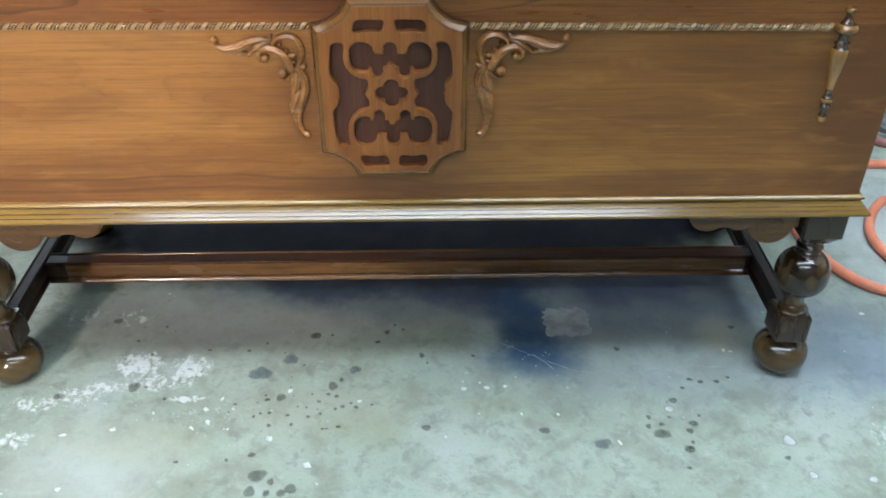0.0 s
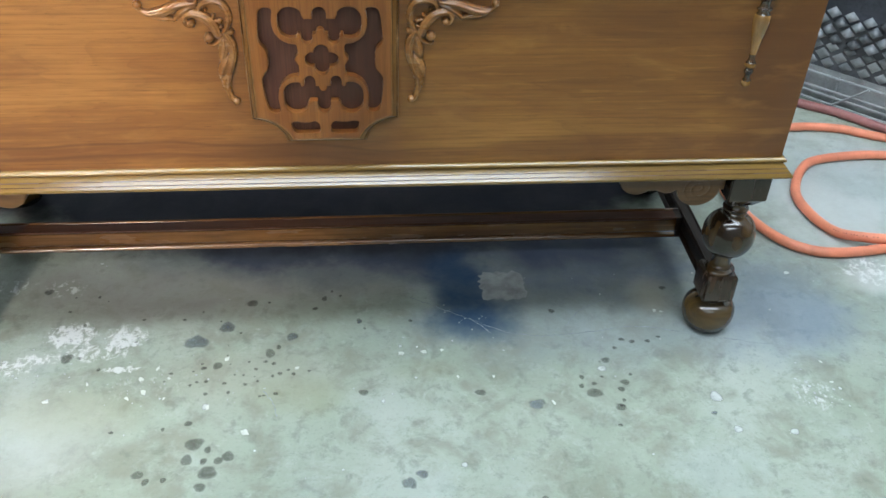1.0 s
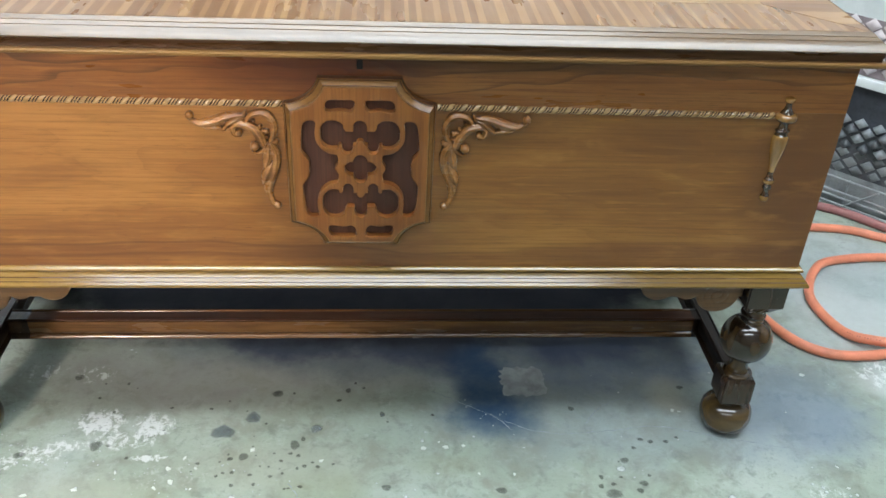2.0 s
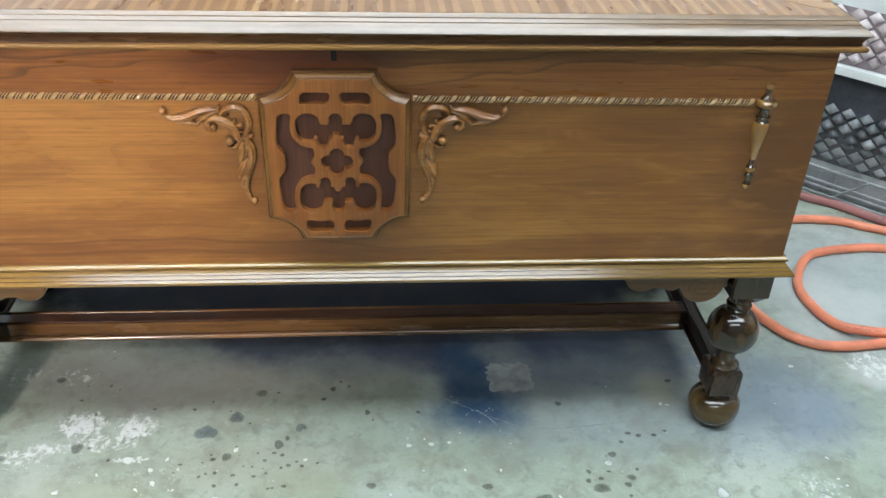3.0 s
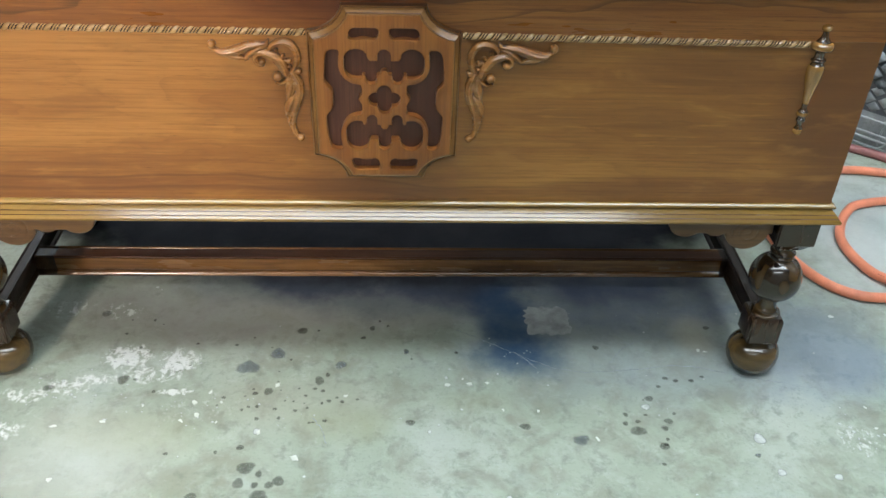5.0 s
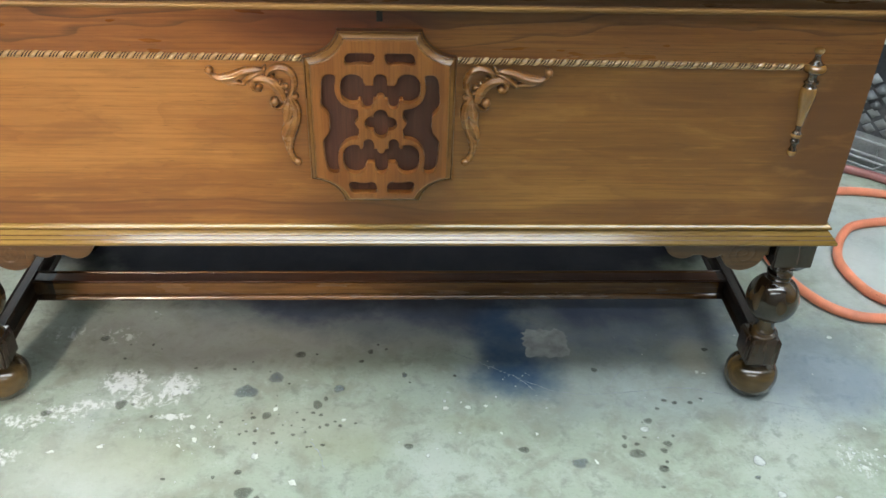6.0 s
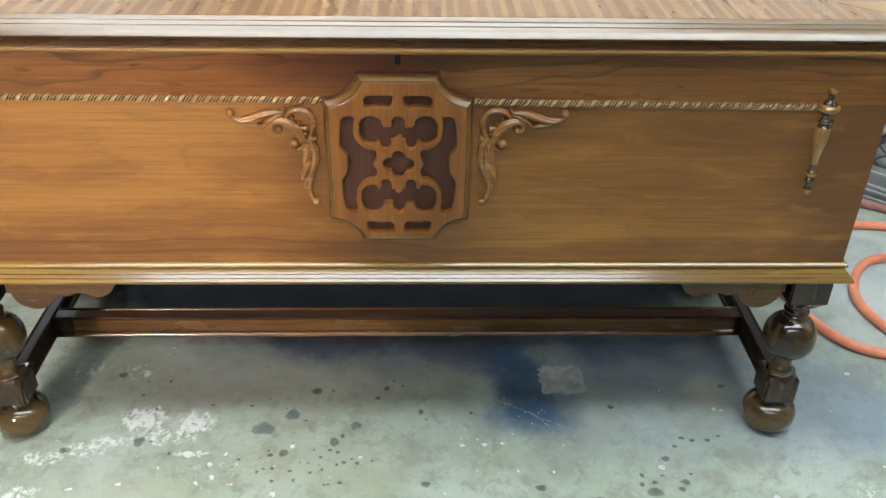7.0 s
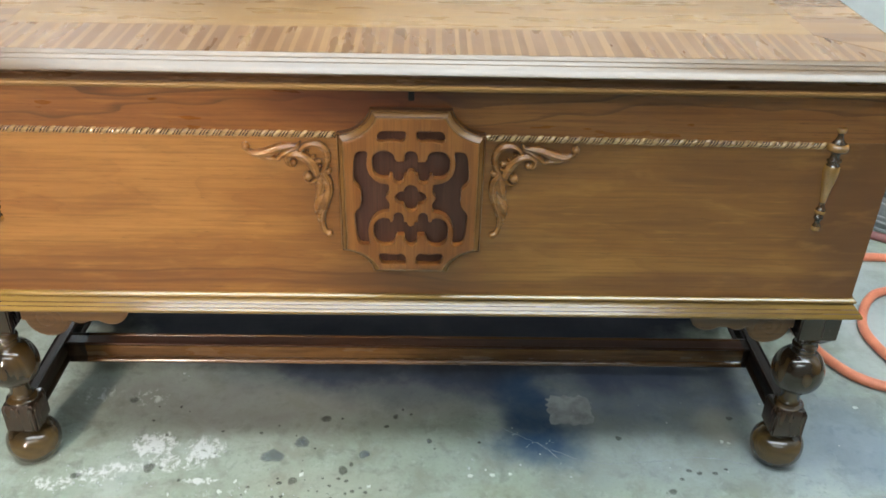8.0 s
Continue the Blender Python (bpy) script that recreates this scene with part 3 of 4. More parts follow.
box(bm, -HX + 0.004, HX - 0.004, 0.004, DEPTH - 0.004, 0.590, 0.6130)
part("lid_core", bm, W_UPPER, lid, smooth=0)


def veneer(a, b, side, tone):
    """One cross-grained veneer leaf of the border, cut off along the mitre at the corners."""
    half, mid = (HX, 0.0) if side in ("front", "back") else (DEPTH / 2, DEPTH / 2)

    def reach(q):
        return min(BAND - 0.0002, half - abs(q - mid) - 0.0008)

    cuts = [a] + [q for q in (mid - half + BAND, mid + half - BAND) if a < q < b] + [b]
    flat = [(a, 0.0008), (b, 0.0008)] + [(q, reach(q)) for q in reversed(cuts)]
    turn = {"front": lambda q, d: (q, d), "back": lambda q, d: (q, DEPTH - d), "left": lambda q, d: (-HX + d, q), "right": lambda q, d: (HX - d, q)}[side]
    quad = [turn(max(mid - half + 0.0008, min(mid + half - 0.0008, q)), max(d, 0.0008)) for q, d in flat]
    keep = [q for i, q in enumerate(quad) if (Vector(q) - Vector(quad[i - 1])).length > 1e-5]
    if len(keep) < 3:
        return
    bm = bmesh.new()
    loops_to_faces(bm, [[(x, y, z) for x, y in keep] for z in (0.6146, 0.6128)], True, True)
    part("veneer_leaf", bm, W_BAND[tone, "y" if side in ("front", "back") else "x"], lid, smooth=0)


rng = random.Random(4)
for side, lo, hi in (("front", -HX, HX), ("back", -HX, HX), ("left", 0.0, DEPTH), ("right", 0.0, DEPTH)):
    at, tone = lo, "sap"
    while at < hi - 1e-4:
        tone = "sap" if tone == "heart" else "heart"
        nxt = min(hi, at + (rng.uniform(0.018, 0.045) if side in ("left", "right") else rng.uniform(0.008, 0.016) if tone == "heart" else rng.uniform(0.004, 0.010)))
        veneer(at, nxt, side, tone)
        at = nxt

# twisted rope moulding, one length each side of the medallion
ROPE_Z = 0.5164


def rope_radius(a, x):
    """One plump strand and two thin ones wound side by side, a full turn every 15 mm."""
    f = (a / (2 * math.pi) - x / 0.0151) % 1.0
    for lo, hi, high in ((0.0, 0.54, 0.0022), (0.54, 0.77, 0.0015), (0.77, 1.0, 0.0015)):
        if f <= hi:
            return 0.0026 + high * math.sin(math.pi * (f - lo) / (hi - lo)) ** 0.55


def rope(x0, x1):
    bm = bmesh.new()
    n, sides = int(abs(x1 - x0) / 0.00045), 40
    sag, loops = (0.010 if x0 > 0 else 0.006), []
    for i in range(n + 1):
        x = x0 + (x1 - x0) * i / n
        loop = []
        for k in range(sides):
            a = 2 * math.pi * k / sides
            r = rope_radius(a, x)
            loop.append((x, 0.0005 - r * math.cos(a) * 1.05, ROPE_Z - sag * x + r * math.sin(a)))
        loops.append(loop)
    loops_to_faces(bm, loops, True, True)
    for f in bm.faces:
        c = f.calc_center_median()
        a = math.atan2(c.z - ROPE_Z + sag * c.x, (0.0005 - c.y) / 1.05)
        # groove faces take a near-black colour that paints in their shade
        f.material_index = 1 if rope_radius(a, c.x) < 0.0037 else 0
    return part("rope_moulding", bm, (W_ROPE, W_ROPE_SHADE), chest, "twisted rope moulding with shade painted in its grooves", smooth=60)


rope(0.0872, 0.4840)
rope(-0.4840, -0.0872)

# drop finials, split turnings that end the rope
FINIAL = [(0.0006, 0.5362), (0.0056, 0.5346), (0.0068, 0.5322), (0.0058, 0.5296), (0.0040, 0.5276), (0.0042, 0.5235), (0.0060, 0.5200), (0.0082, 0.5178), (0.0088, 0.5165), (0.0100, 0.5160),
          (0.0132, 0.5148), (0.0150, 0.5120), (0.0148, 0.5088), (0.0124, 0.5064), (0.0092, 0.5050), (0.0068, 0.5034), (0.0060, 0.4990), (0.0070, 0.4962), (0.0094, 0.4952), (0.0100, 0.4938), (0.0092, 0.4924), (0.0076, 0.4914), (0.0080, 0.4896),
          (0.0102, 0.4866), (0.0112, 0.4820), (0.0108, 0.4760), (0.0090, 0.4650), (0.0066, 0.4545), (0.0048, 0.4440), (0.0040, 0.4360), (0.0046, 0.4312), (0.0068, 0.4286), (0.0078, 0.4252),
          (0.0066, 0.4222), (0.0042, 0.4206), (0.0062, 0.4185), (0.0062, 0.4155), (0.0042, 0.4130), (0.0040, 0.4090), (0.0056, 0.4062), (0.0064, 0.4024), (0.0052, 0.3986), (0.0010, 0.3965)]
for sx in (-1, 1):
    bm = bmesh.new()
    lathe(bm, [(max(0.9 * q, 0.0004), z) for q, z in smooth_line(FINIAL, 3)], sx * 0.4985, -0.0005, 32)
    for f in bm.faces:
        # golden knob, urn and vase; the turned rings between them keep a dark glaze
        z = f.calc_center_median().z
        f.material_index = 0 if 0.4380 < z < 0.4880 or 0.5085 < z < 0.5160 or z > 0.5290 or 0.4232 < z < 0.4280 or z < 0.4050 else 1
    part("drop_finial", bm, (W_FINIAL, W_GLAZED), chest, "turned drop finial, golden with dark glazed rings", smooth=50)

# ---- the medallion ----
MZ = 0.4435
SIDE_W, HALF_H = 0.0860, 0.1088


def med_u(X, Z):
    """Across the medallion, with its slight taper downwards taken out."""
    w = Z - MZ
    return X / (0.994 + 0.006 * w / 0.09), w


def med_outline(X, Z):
    """Distance inside the outer edge: a rectangle with scooped corners."""
    u, w = med_u(X, Z)
    au, aw = np.abs(u), np.abs(w)
    d = np.minimum(SIDE_W - au, HALF_H - aw)
    scoop = np.hypot((au - SIDE_W - 0.004) / 1.25, aw - HALF_H - 0.004) - 0.0345
    return np.minimum(d, scoop)


def med_holes(X, Z):
    """Distance outside the pierced openings."""
    u, w = med_u(X, Z)
    au, aw = np.abs(u), np.where(w < 0, -w / 1.09, w)
    rounding = 0.0052
    qx, qz = np.abs(au + 0.20 * (aw - 0.0782) - 0.0226) - 0.0164 + rounding, np.abs(aw - 0.0782) - 0.0072 + rounding
    slot = np.hypot(np.maximum(qx, 0), np.maximum(qz, 0)) + np.minimum(np.maximum(qx, qz), 0) - rounding
    slot = np.maximum(slot, -(circle(au, aw, 0.0220, 0.0400, 0.0325)))
    lx, lz = np.abs(au - 0.0312) - 0.0142 + 0.0136, np.abs(aw - 0.0430) - 0.0177 + 0.0136
    lobe = np.hypot(np.maximum(lx, 0), np.maximum(lz, 0)) + np.minimum(np.maximum(lx, lz), 0) - 0.0136
    mid = capsule(au, aw, 0.0, 0.0530, 0.0, 0.0400, 0.0076)
    link = capsule(au, aw, 0.0, 0.0385, 0.0300, 0.0385, 0.0085)
    leg = capsule(au, aw, 0.0148, 0.0330, 0.0148, 0.0245, 0.0062)
    bat = np.minimum(np.minimum(lobe, mid), np.minimum(link, leg))
    bat = np.maximum(bat, -capsule(au, aw, 0.0130, 0.0720, 0.0136, 0.0532, 0.0058))
    bat = np.maximum(bat, -capsule(au, aw, 0.0, 0.0100, 0.0, 0.0308, 0.0046))
    bat = np.maximum(bat, -capsule(au, aw, 0.0, 0.0225, 0.0048, 0.0225, 0.0042))
    bat = np.maximum(bat, -capsule(au, aw, 0.0238, 0.0180, 0.0236, 0.0285, 0.0018))
    centre = np.minimum(np.minimum(circle(au, aw, 0.0105, 0.0, 0.0082), circle(au, aw, 0.0, 0.0092, 0.0082)), circle(au, aw, 0.0, 0.0, 0.0112))
    edge = 0.0682 - 0.0100 * np.exp(-((aw / 0.0165) ** 4)) - 0.0015 * (aw / 0.05)
    inner = 0.0262 + 0.0048 * np.clip(1 - aw / 0.007, 0, 1)
    ring = (np.hypot((au - 0.0300) / 0.0218, (aw - 0.0424) / 0.0248) - 1) * 0.0228
    def both(a, b, k=0.006):
        return 0.5 * (a + b + np.sqrt((a - b) ** 2 + k * k)) - 0.0008
    side = both(both(both(au - edge, aw - 0.0620, 0.010), -ring, 0.009), inner - au, 0.003)
    return np.minimum(np.minimum(slot, bat), np.minimum(centre, side))


medallion = thing("medallion", "", "")
medallion.parent = chest
bm = bmesh.new()
sdf_plate(bm, lambda X, Z: med_outline(X, Z) - 0.002, (-0.088, 0.088, MZ - 0.1125, MZ + 0.1125), 0.0022, lambda X, Z, d: -0.0062 + 0 * X, -0.0002)
part("backing", bm, W_BACKING, medallion, "dark purple-brown wood behind the fretwork")


def fret_front(X, Z, d):
    return -0.0150 - 0.0005 * np.clip(d / 0.001, 0, 1)


bm = bmesh.new()
sdf_plate(bm, lambda X, Z: np.minimum(med_outline(X, Z) - 0.0085, med_holes(X, Z)), (-0.0885, 0.0885, MZ - 0.1125, MZ + 0.1125), 0.0010, fret_front, -0.0060)
part("fretwork", bm, W_FRET, medallion, "pierced golden walnut fretwork", smooth=40)


def edge_front(X, Z, d):
    """A square fillet, a groove, then a bevel that rises to a bead beside the face."""
    e = np.clip(med_outline(X, Z), 0, 0.0095)
    bevel = np.clip((e - 0.0022) / 0.0048, 0, 1)
    bead = np.sqrt(np.clip(1 - ((e - 0.0078) / 0.0011) ** 2, 0, 1))
    return -0.0055 - 0.0026 * np.clip(e / 0.0005, 0, 1) * (e < 0.0019) - 0.0018 * (e >= 0.0019) - 0.0070 * bevel ** 0.8 - 0.0010 * bead


bm = bmesh.new()
sdf_plate(bm, lambda X, Z: np.minimum(med_outline(X, Z), 0.0090 - med_outline(X, Z)), (-0.0890, 0.0890, MZ - 0.1125, MZ + 0.1125), 0.0009, edge_front, -0.0002)
for f in bm.faces:
    # darker in the groove, on the outer edge and beside the bead
    c = f.calc_center_median()
    e = float(med_outline(np.array(c.x), np.array(c.z)))
    f.material_index = 1 if e < 0.0006 or 0.0016 < e < 0.0027 or 0.0064 < e < 0.0072 else 0
part("rim_moulding", bm, (W_RIM, W_CARVE_DARK), medallion, "bevelled rim with scooped corners and dark grooves", smooth=45)


# ---- acanthus scroll carvings beside the medallion ----
def board(u, v):
    """From the carver's drawing, 600 units wide, to metres from the middle and up."""
    return 0.192 - 0.000207 * (u - 45) + 0.0000215 * (v - 55), 0.502 - 0.000242 * (v - 55)


UNIT = 0.000222
# scrolls and leaves: (u, v, half width) along each, then how deep its flutes are cut
STRANDS = [
    ([(44, 58, 11), (58, 76, 10), (80, 88, 10)], 0.0),
    ([(72, 82, 9), (100, 92, 15), (170, 84, 21), (250, 56, 17), (342, 48, 7)], 0.45),
    ([(95, 98, 5), (150, 112, 11), (205, 116, 10), (238, 126, 5)], 0.0),
    ([(226, 128, 6), (246, 104, 12), (288, 76, 13), (340, 60, 6)], 0.3),
    ([(352, 82, 8), (378, 48, 13), (430, 36, 15), (475, 52, 15), (503, 95, 14), (505, 140, 13), (484, 180, 9)], 0.5),
    ([(320, 154, 8), (292, 144, 12), (280, 118, 13), (297, 98, 14), (335, 94, 17), (385, 112, 20), (425, 150, 22), (450, 195, 16)], 0.45),
    ([(394, 240, 6), (425, 243, 9), (452, 222, 10), (463, 188, 8)], 0.0),
    ([(488, 188, 14), (517, 235, 18), (526, 290, 17), (514, 350, 15), (497, 410, 13), (494, 465, 12), (512, 513, 13), (540, 530, 12)], 0.5),
    ([(480, 205, 8), (476, 262, 22), (462, 330, 6)], 0.4),
    ([(500, 300, 8), (474, 352, 22), (456, 412, 6)], 0.4),
    ([(494, 385, 7), (476, 432, 13), (488, 482, 5)], 0.3),
    ([(518, 182, 13), (490, 186, 8)], 0.0),
    ([(348, 28, 4), (340, 44, 9)], 0.0)]
BEADS = [(47, 52, 21), (318, 137, 18), (402, 208, 25), (519, 182, 14), (430, 105, 11), (463, 130, 14), (444, 126, 8), (468, 158, 9), (541, 531, 19), (392, 78, 9)]


def carving_field(X, Z):
    """Distance inside the carving's outline and the height of its relief."""
    inside, high = np.full(X.shape, -1.0), np.zeros(X.shape)
    for points, flute in STRANDS:
        line = smooth_line(points, 6)
        for (u0, v0, w0), (u1, v1, w1) in zip(line, line[1:]):
            (ax, az), (bx, bz) = board(u0, v0), board(u1, v1)
            t = np.clip(((X - ax) * (bx - ax) + (Z - az) * (bz - az)) / max((bx - ax) ** 2 + (bz - az) ** 2, 1e-12), 0, 1)
            d, w = np.hypot(X - ax - t * (bx - ax), Z - az - t * (bz - az)), 1.28 * UNIT * (w0 + t * (w1 - w0))
            q = np.clip(d / w, 0, 1)
            inside = np.maximum(inside, w - d)
            wide = np.clip(w / (18 * UNIT), 0.3, 1.15)
            h = (0.0062 * np.sqrt(1 - q * q) - flute * 0.0040 * np.exp(-((q - 0.5) / 0.14) ** 2)) * wide
            high = np.maximum(high, np.where(d < w, 0.0010 + h, 0))
    for u, v, r in BEADS:
        cx, cz = board(u, v)
        q = np.hypot(X - cx, Z - cz) / (UNIT * r)
        inside = np.maximum(inside, UNIT * r * (1 - q))
        high = np.maximum(high, np.where(q < 1, 0.0022 + 0.95 * UNIT * r * np.sqrt(np.clip(1 - q * q, 0, 1)) + 0.0014, 0))
    return inside, high


def carving():
    bm = bmesh.new()
    sdf_plate(bm, lambda X, Z: carving_field(X, Z)[0], (0.084, 0.200, 0.377, 0.516), 0.0008, lambda X, Z, d: -carving_field(X, Z)[1] - 0.0004, 0.0008)
    for f in bm.faces:
        # darker wood colour in the hollows
        f.material_index = 1 if f.calc_center_median().y > -0.0027 else 0
    return part("scroll_carving", bm, (W_CARVE, W_CARVE_DARK), chest, "applied carved leaf scroll, darker in its hollows", smooth=70)


scroll = carving()
bm = bmesh.new()
bm.from_mesh(scroll.data)
for v in bm.verts:
    v.co.x = -v.co.x
part("scroll_carving", bm, (W_CARVE, W_CARVE_DARK), chest, "applied carved leaf scroll, darker in its hollows", smooth=70)


# ---- under the case: brackets, legs, stretchers ----
def bracket(sx):
    """Shaped corner bracket with a volute beside the leg."""
    def sdf(X, Z):
        u = sx * X
        bar = np.minimum(np.minimum(u - 0.385, 0.5075 - u), Z - 0.2465)
        lobe = -circle(u, Z, 0.392, 0.2655, 0.0245)
        small = -circle(u, Z, 0.432, 0.2600, 0.0180)
        vol = -np.hypot((u - 0.4740) / 1.06, Z - 0.2490) + 0.0270
        d = np.maximum(np.maximum(bar, lobe), np.maximum(small, vol))
        return np.minimum(d, np.minimum(0.2712 - Z, 0.5075 - u))

    def front(X, Z, d):
        u = sx * X
        r, a = np.hypot(u - 0.474, Z - 0.249), np.arctan2(Z - 0.249, u - 0.474)
        spiral = np.abs(((r / 0.0095 - a / (2 * np.pi)) % 1.0) - 0.5)
        groove = np.where(r < 0.020, 0.0013 * np.clip(1 - spiral / 0.16, 0, 1), 0)
        return 0.0015 + groove + 0.0015 * np.clip(1 - d / 0.002, 0, 1)

    bm = bmesh.new()
    x0, x1 = sorted((sx * 0.362, sx * 0.510))
    sdf_plate(bm, sdf, (x0, x1, 0.2180, 0.2732), 0.0016, front, 0.019)
    return part("bracket", bm, W_BRACKET, chest, "shaped bracket with a carved volute", smooth=50)


bracket(1)
bracket(-1)

LEG_X, LY0, LY1 = (-0.5445, 0.5375), 0.017, 0.378
COLUMN = [(0.0220, 0.2310), (0.0165, 0.2240), (0.0132, 0.2190), (0.0128, 0.2150), (0.0142, 0.2122), (0.0164, 0.2108), (0.0172, 0.2088), (0.0162, 0.2068), (0.0140, 0.2055), (0.0148, 0.2038), (0.0160, 0.2022), (0.0152, 0.2000),
          (0.0170, 0.1972), (0.0240, 0.1926), (0.0298, 0.1856), (0.0340, 0.1760), (0.0354, 0.1652), (0.0340, 0.1545), (0.0298, 0.1450), (0.0240, 0.1388), (0.0180, 0.1356), (0.0150, 0.1328), (0.0136, 0.1270), (0.0130, 0.1210),
          (0.0136, 0.1160), (0.0154, 0.1136), (0.0164, 0.1118), (0.0154, 0.1100), (0.0152, 0.1090), (0.0198, 0.1072), (0.0214, 0.1052), (0.0206, 0.1032), (0.0190, 0.1015), (0.0180, 0.0600)]
BUN = [(0.0150, 0.0600), (0.0170, 0.0575), (0.0192, 0.0552), (0.0180, 0.0535), (0.0190, 0.0520), (0.0255, 0.0495), (0.0315, 0.0450), (0.0358, 0.0380), (0.0373, 0.0288), (0.0363, 0.0190), (0.0328, 0.0100), (0.0275, 0.0040), (0.0200, 0.0010), (0.0150, 0.0)]


def leg(x, y):
    bm = bmesh.new()
    lathe(bm, smooth_line(COLUMN, 3), 0, 0, 48)
    column = part("leg", bm, W_DARK, chest, "dark glossy ball-turned leg", smooth=50)
    column.location = (x, y, 0)
    bm = bmesh.new()
    h = 0.0265
    loops_to_faces(bm, [[(sx * a, sy * a, z) for sx, sy in ((-1, -1), (1, -1), (1, 1), (-1, 1))] for a, z in ((h, 0.2714), (h, 0.2350), (h - 0.0025, 0.2325), (0.016, 0.2215))], True, True)
    bmesh.ops.bevel(bm, geom=[e for e in bm.edges if abs(e.verts[0].co.z - e.verts[1].co.z) > 0.01], offset=0.002, segments=2, affect="EDGES")
    part("cap_block", bm, W_BLOCK, column, smooth=30)
    bm = bmesh.new()
    h = 0.0228
    loops_to_faces(bm, [[(sx * a, sy * a, z) for sx, sy in ((-1, -1), (1, -1), (1, 1), (-1, 1))] for a, z in ((0.0150, 0.1042), (0.0195, 0.1035), (h - 0.002, 0.1008), (h, 0.0970), (h, 0.0610), (h - 0.003, 0.0575), (0.0165, 0.0550))], True, True)
    bmesh.ops.bevel(bm, geom=[e for e in bm.edges if abs(e.verts[0].co.z - e.verts[1].co.z) > 0.01], offset=0.0025, segments=2, affect="EDGES")
    part("foot_block", bm, W_BLOCK, column, smooth=30)
    bm = bmesh.new()
    lathe(bm, smooth_line(BUN, 3), 0, 0, 48)
    part("bun_foot", bm, W_FOOT, column, "amber-brown glossy bun foot", smooth=50)


for x in LEG_X:
    for y in (LY0, LY1):
        leg(x, y)

# moulded stretchers: one each side between the foot blocks, one along the middle
HALF = [(-0.0140, 0.0530), (-0.0160, 0.0536), (-0.0172, 0.0556), (-0.0166, 0.0580), (-0.0148, 0.0602), (-0.0122, 0.0616), (-0.0114, 0.0622), (-0.0114, 0.0630), (-0.0124, 0.0638), (-0.0130, 0.0842), (-0.0120, 0.0848), (-0.0120, 0.0854),
        (-0.0136, 0.0864), (-0.0142, 0.0876), (-0.0134, 0.0888), (-0.0114, 0.0892), (-0.0098, 0.0882), (-0.0092, 0.0872)]
SECTION = HALF + [(-p, z) for p, z in reversed(HALF)]
MID_Y = 0.1735


def darken_grooves_and_top(bm):
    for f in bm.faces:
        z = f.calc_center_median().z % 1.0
        # grooves darker; the top's shade from the chest above is painted in
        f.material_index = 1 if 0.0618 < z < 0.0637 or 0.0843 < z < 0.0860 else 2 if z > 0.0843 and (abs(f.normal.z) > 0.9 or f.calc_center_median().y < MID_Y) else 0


bm = bmesh.new()
loops_to_faces(bm, [[(x, MID_Y + p, z) for p, z in SECTION] for x in (LEG_X[0] + 0.006, LEG_X[0] + 0.036, LEG_X[1] - 0.016, LEG_X[1] - 0.006)], True, True)
bm.normal_update()
darken_grooves_and_top(bm)
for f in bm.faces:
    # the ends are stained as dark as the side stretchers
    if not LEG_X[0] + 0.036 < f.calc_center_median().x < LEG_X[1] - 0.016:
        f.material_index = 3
part("long_stretcher", bm, (W_STRETCH, W_COVE, W_TOP_SHADE, W_SIDE), chest, "moulded reddish-brown long stretcher with dark grooves", smooth=40)
for lx, shift in zip(LEG_X, (-0.003, 0.003)):
    bm = bmesh.new()
    loops_to_faces(bm, [[(lx + shift + p * 0.68, y, z + 0.0015) for p, z in SECTION] for y in (LY0 + 0.020, LY1 - 0.020)], True, True)
    part("side_stretcher", bm, W_SIDE, chest, "dark moulded side stretcher with two beads along its top", smooth=40)


# ---- air hoses on the floor ----
def hose(name, points, r, material, label):
    bm = bmesh.new()
    path = smooth_line(points, 10)
    tube(bm, path, r, 14)
    return tagged(part(name, bm, material, smooth=60), label, "hose")


M_HOSE = plain("orange_hose_rubber", (0.80, 0.265, 0.150), 0.38, 0.14, 22.0, second=(0.60, 0.20, 0.12), relief=0.0004)
M_RED = plain("dusty_red_hose", (0.34, 0.135, 0.125), 0.6, 0.30, 10.0, second=(0.30, 0.24, 0.26), relief=0.0003)
air_hose = hose("air_hose", [(1.42, 0.36, 0.0085), (1.22, 0.455, 0.0085), (1.048, 0.531, 0.0085), (0.983, 0.563, 0.0085), (0.897, 0.572, 0.0085), (0.790, 0.545, 0.0085), (0.715, 0.460, 0.0085), (0.680, 0.360, 0.0085), (0.692, 0.274, 0.0085),
                  (0.722, 0.208, 0.0085), (0.757, 0.176, 0.0085), (0.800, 0.164, 0.0085), (0.869, 0.168, 0.0085), (0.99, 0.190, 0.0085), (1.12, 0.250, 0.0085), (1.19, 0.340, 0.0085), (1.13, 0.430, 0.0085), (1.013, 0.461, 0.0085),
                  (0.897, 0.449, 0.0085), (0.848, 0.415, 0.0085), (0.808, 0.345, 0.0085), (0.804, 0.285, 0.0085), (0.823, 0.222, 0.010), (0.862, 0.190, 0.018), (0.93, 0.168, 0.024), (1.02, 0.15, 0.0105), (1.30, 0.10, 0.0085)],
     0.0085, M_HOSE, "coiled orange rubber air hose lying on the concrete")
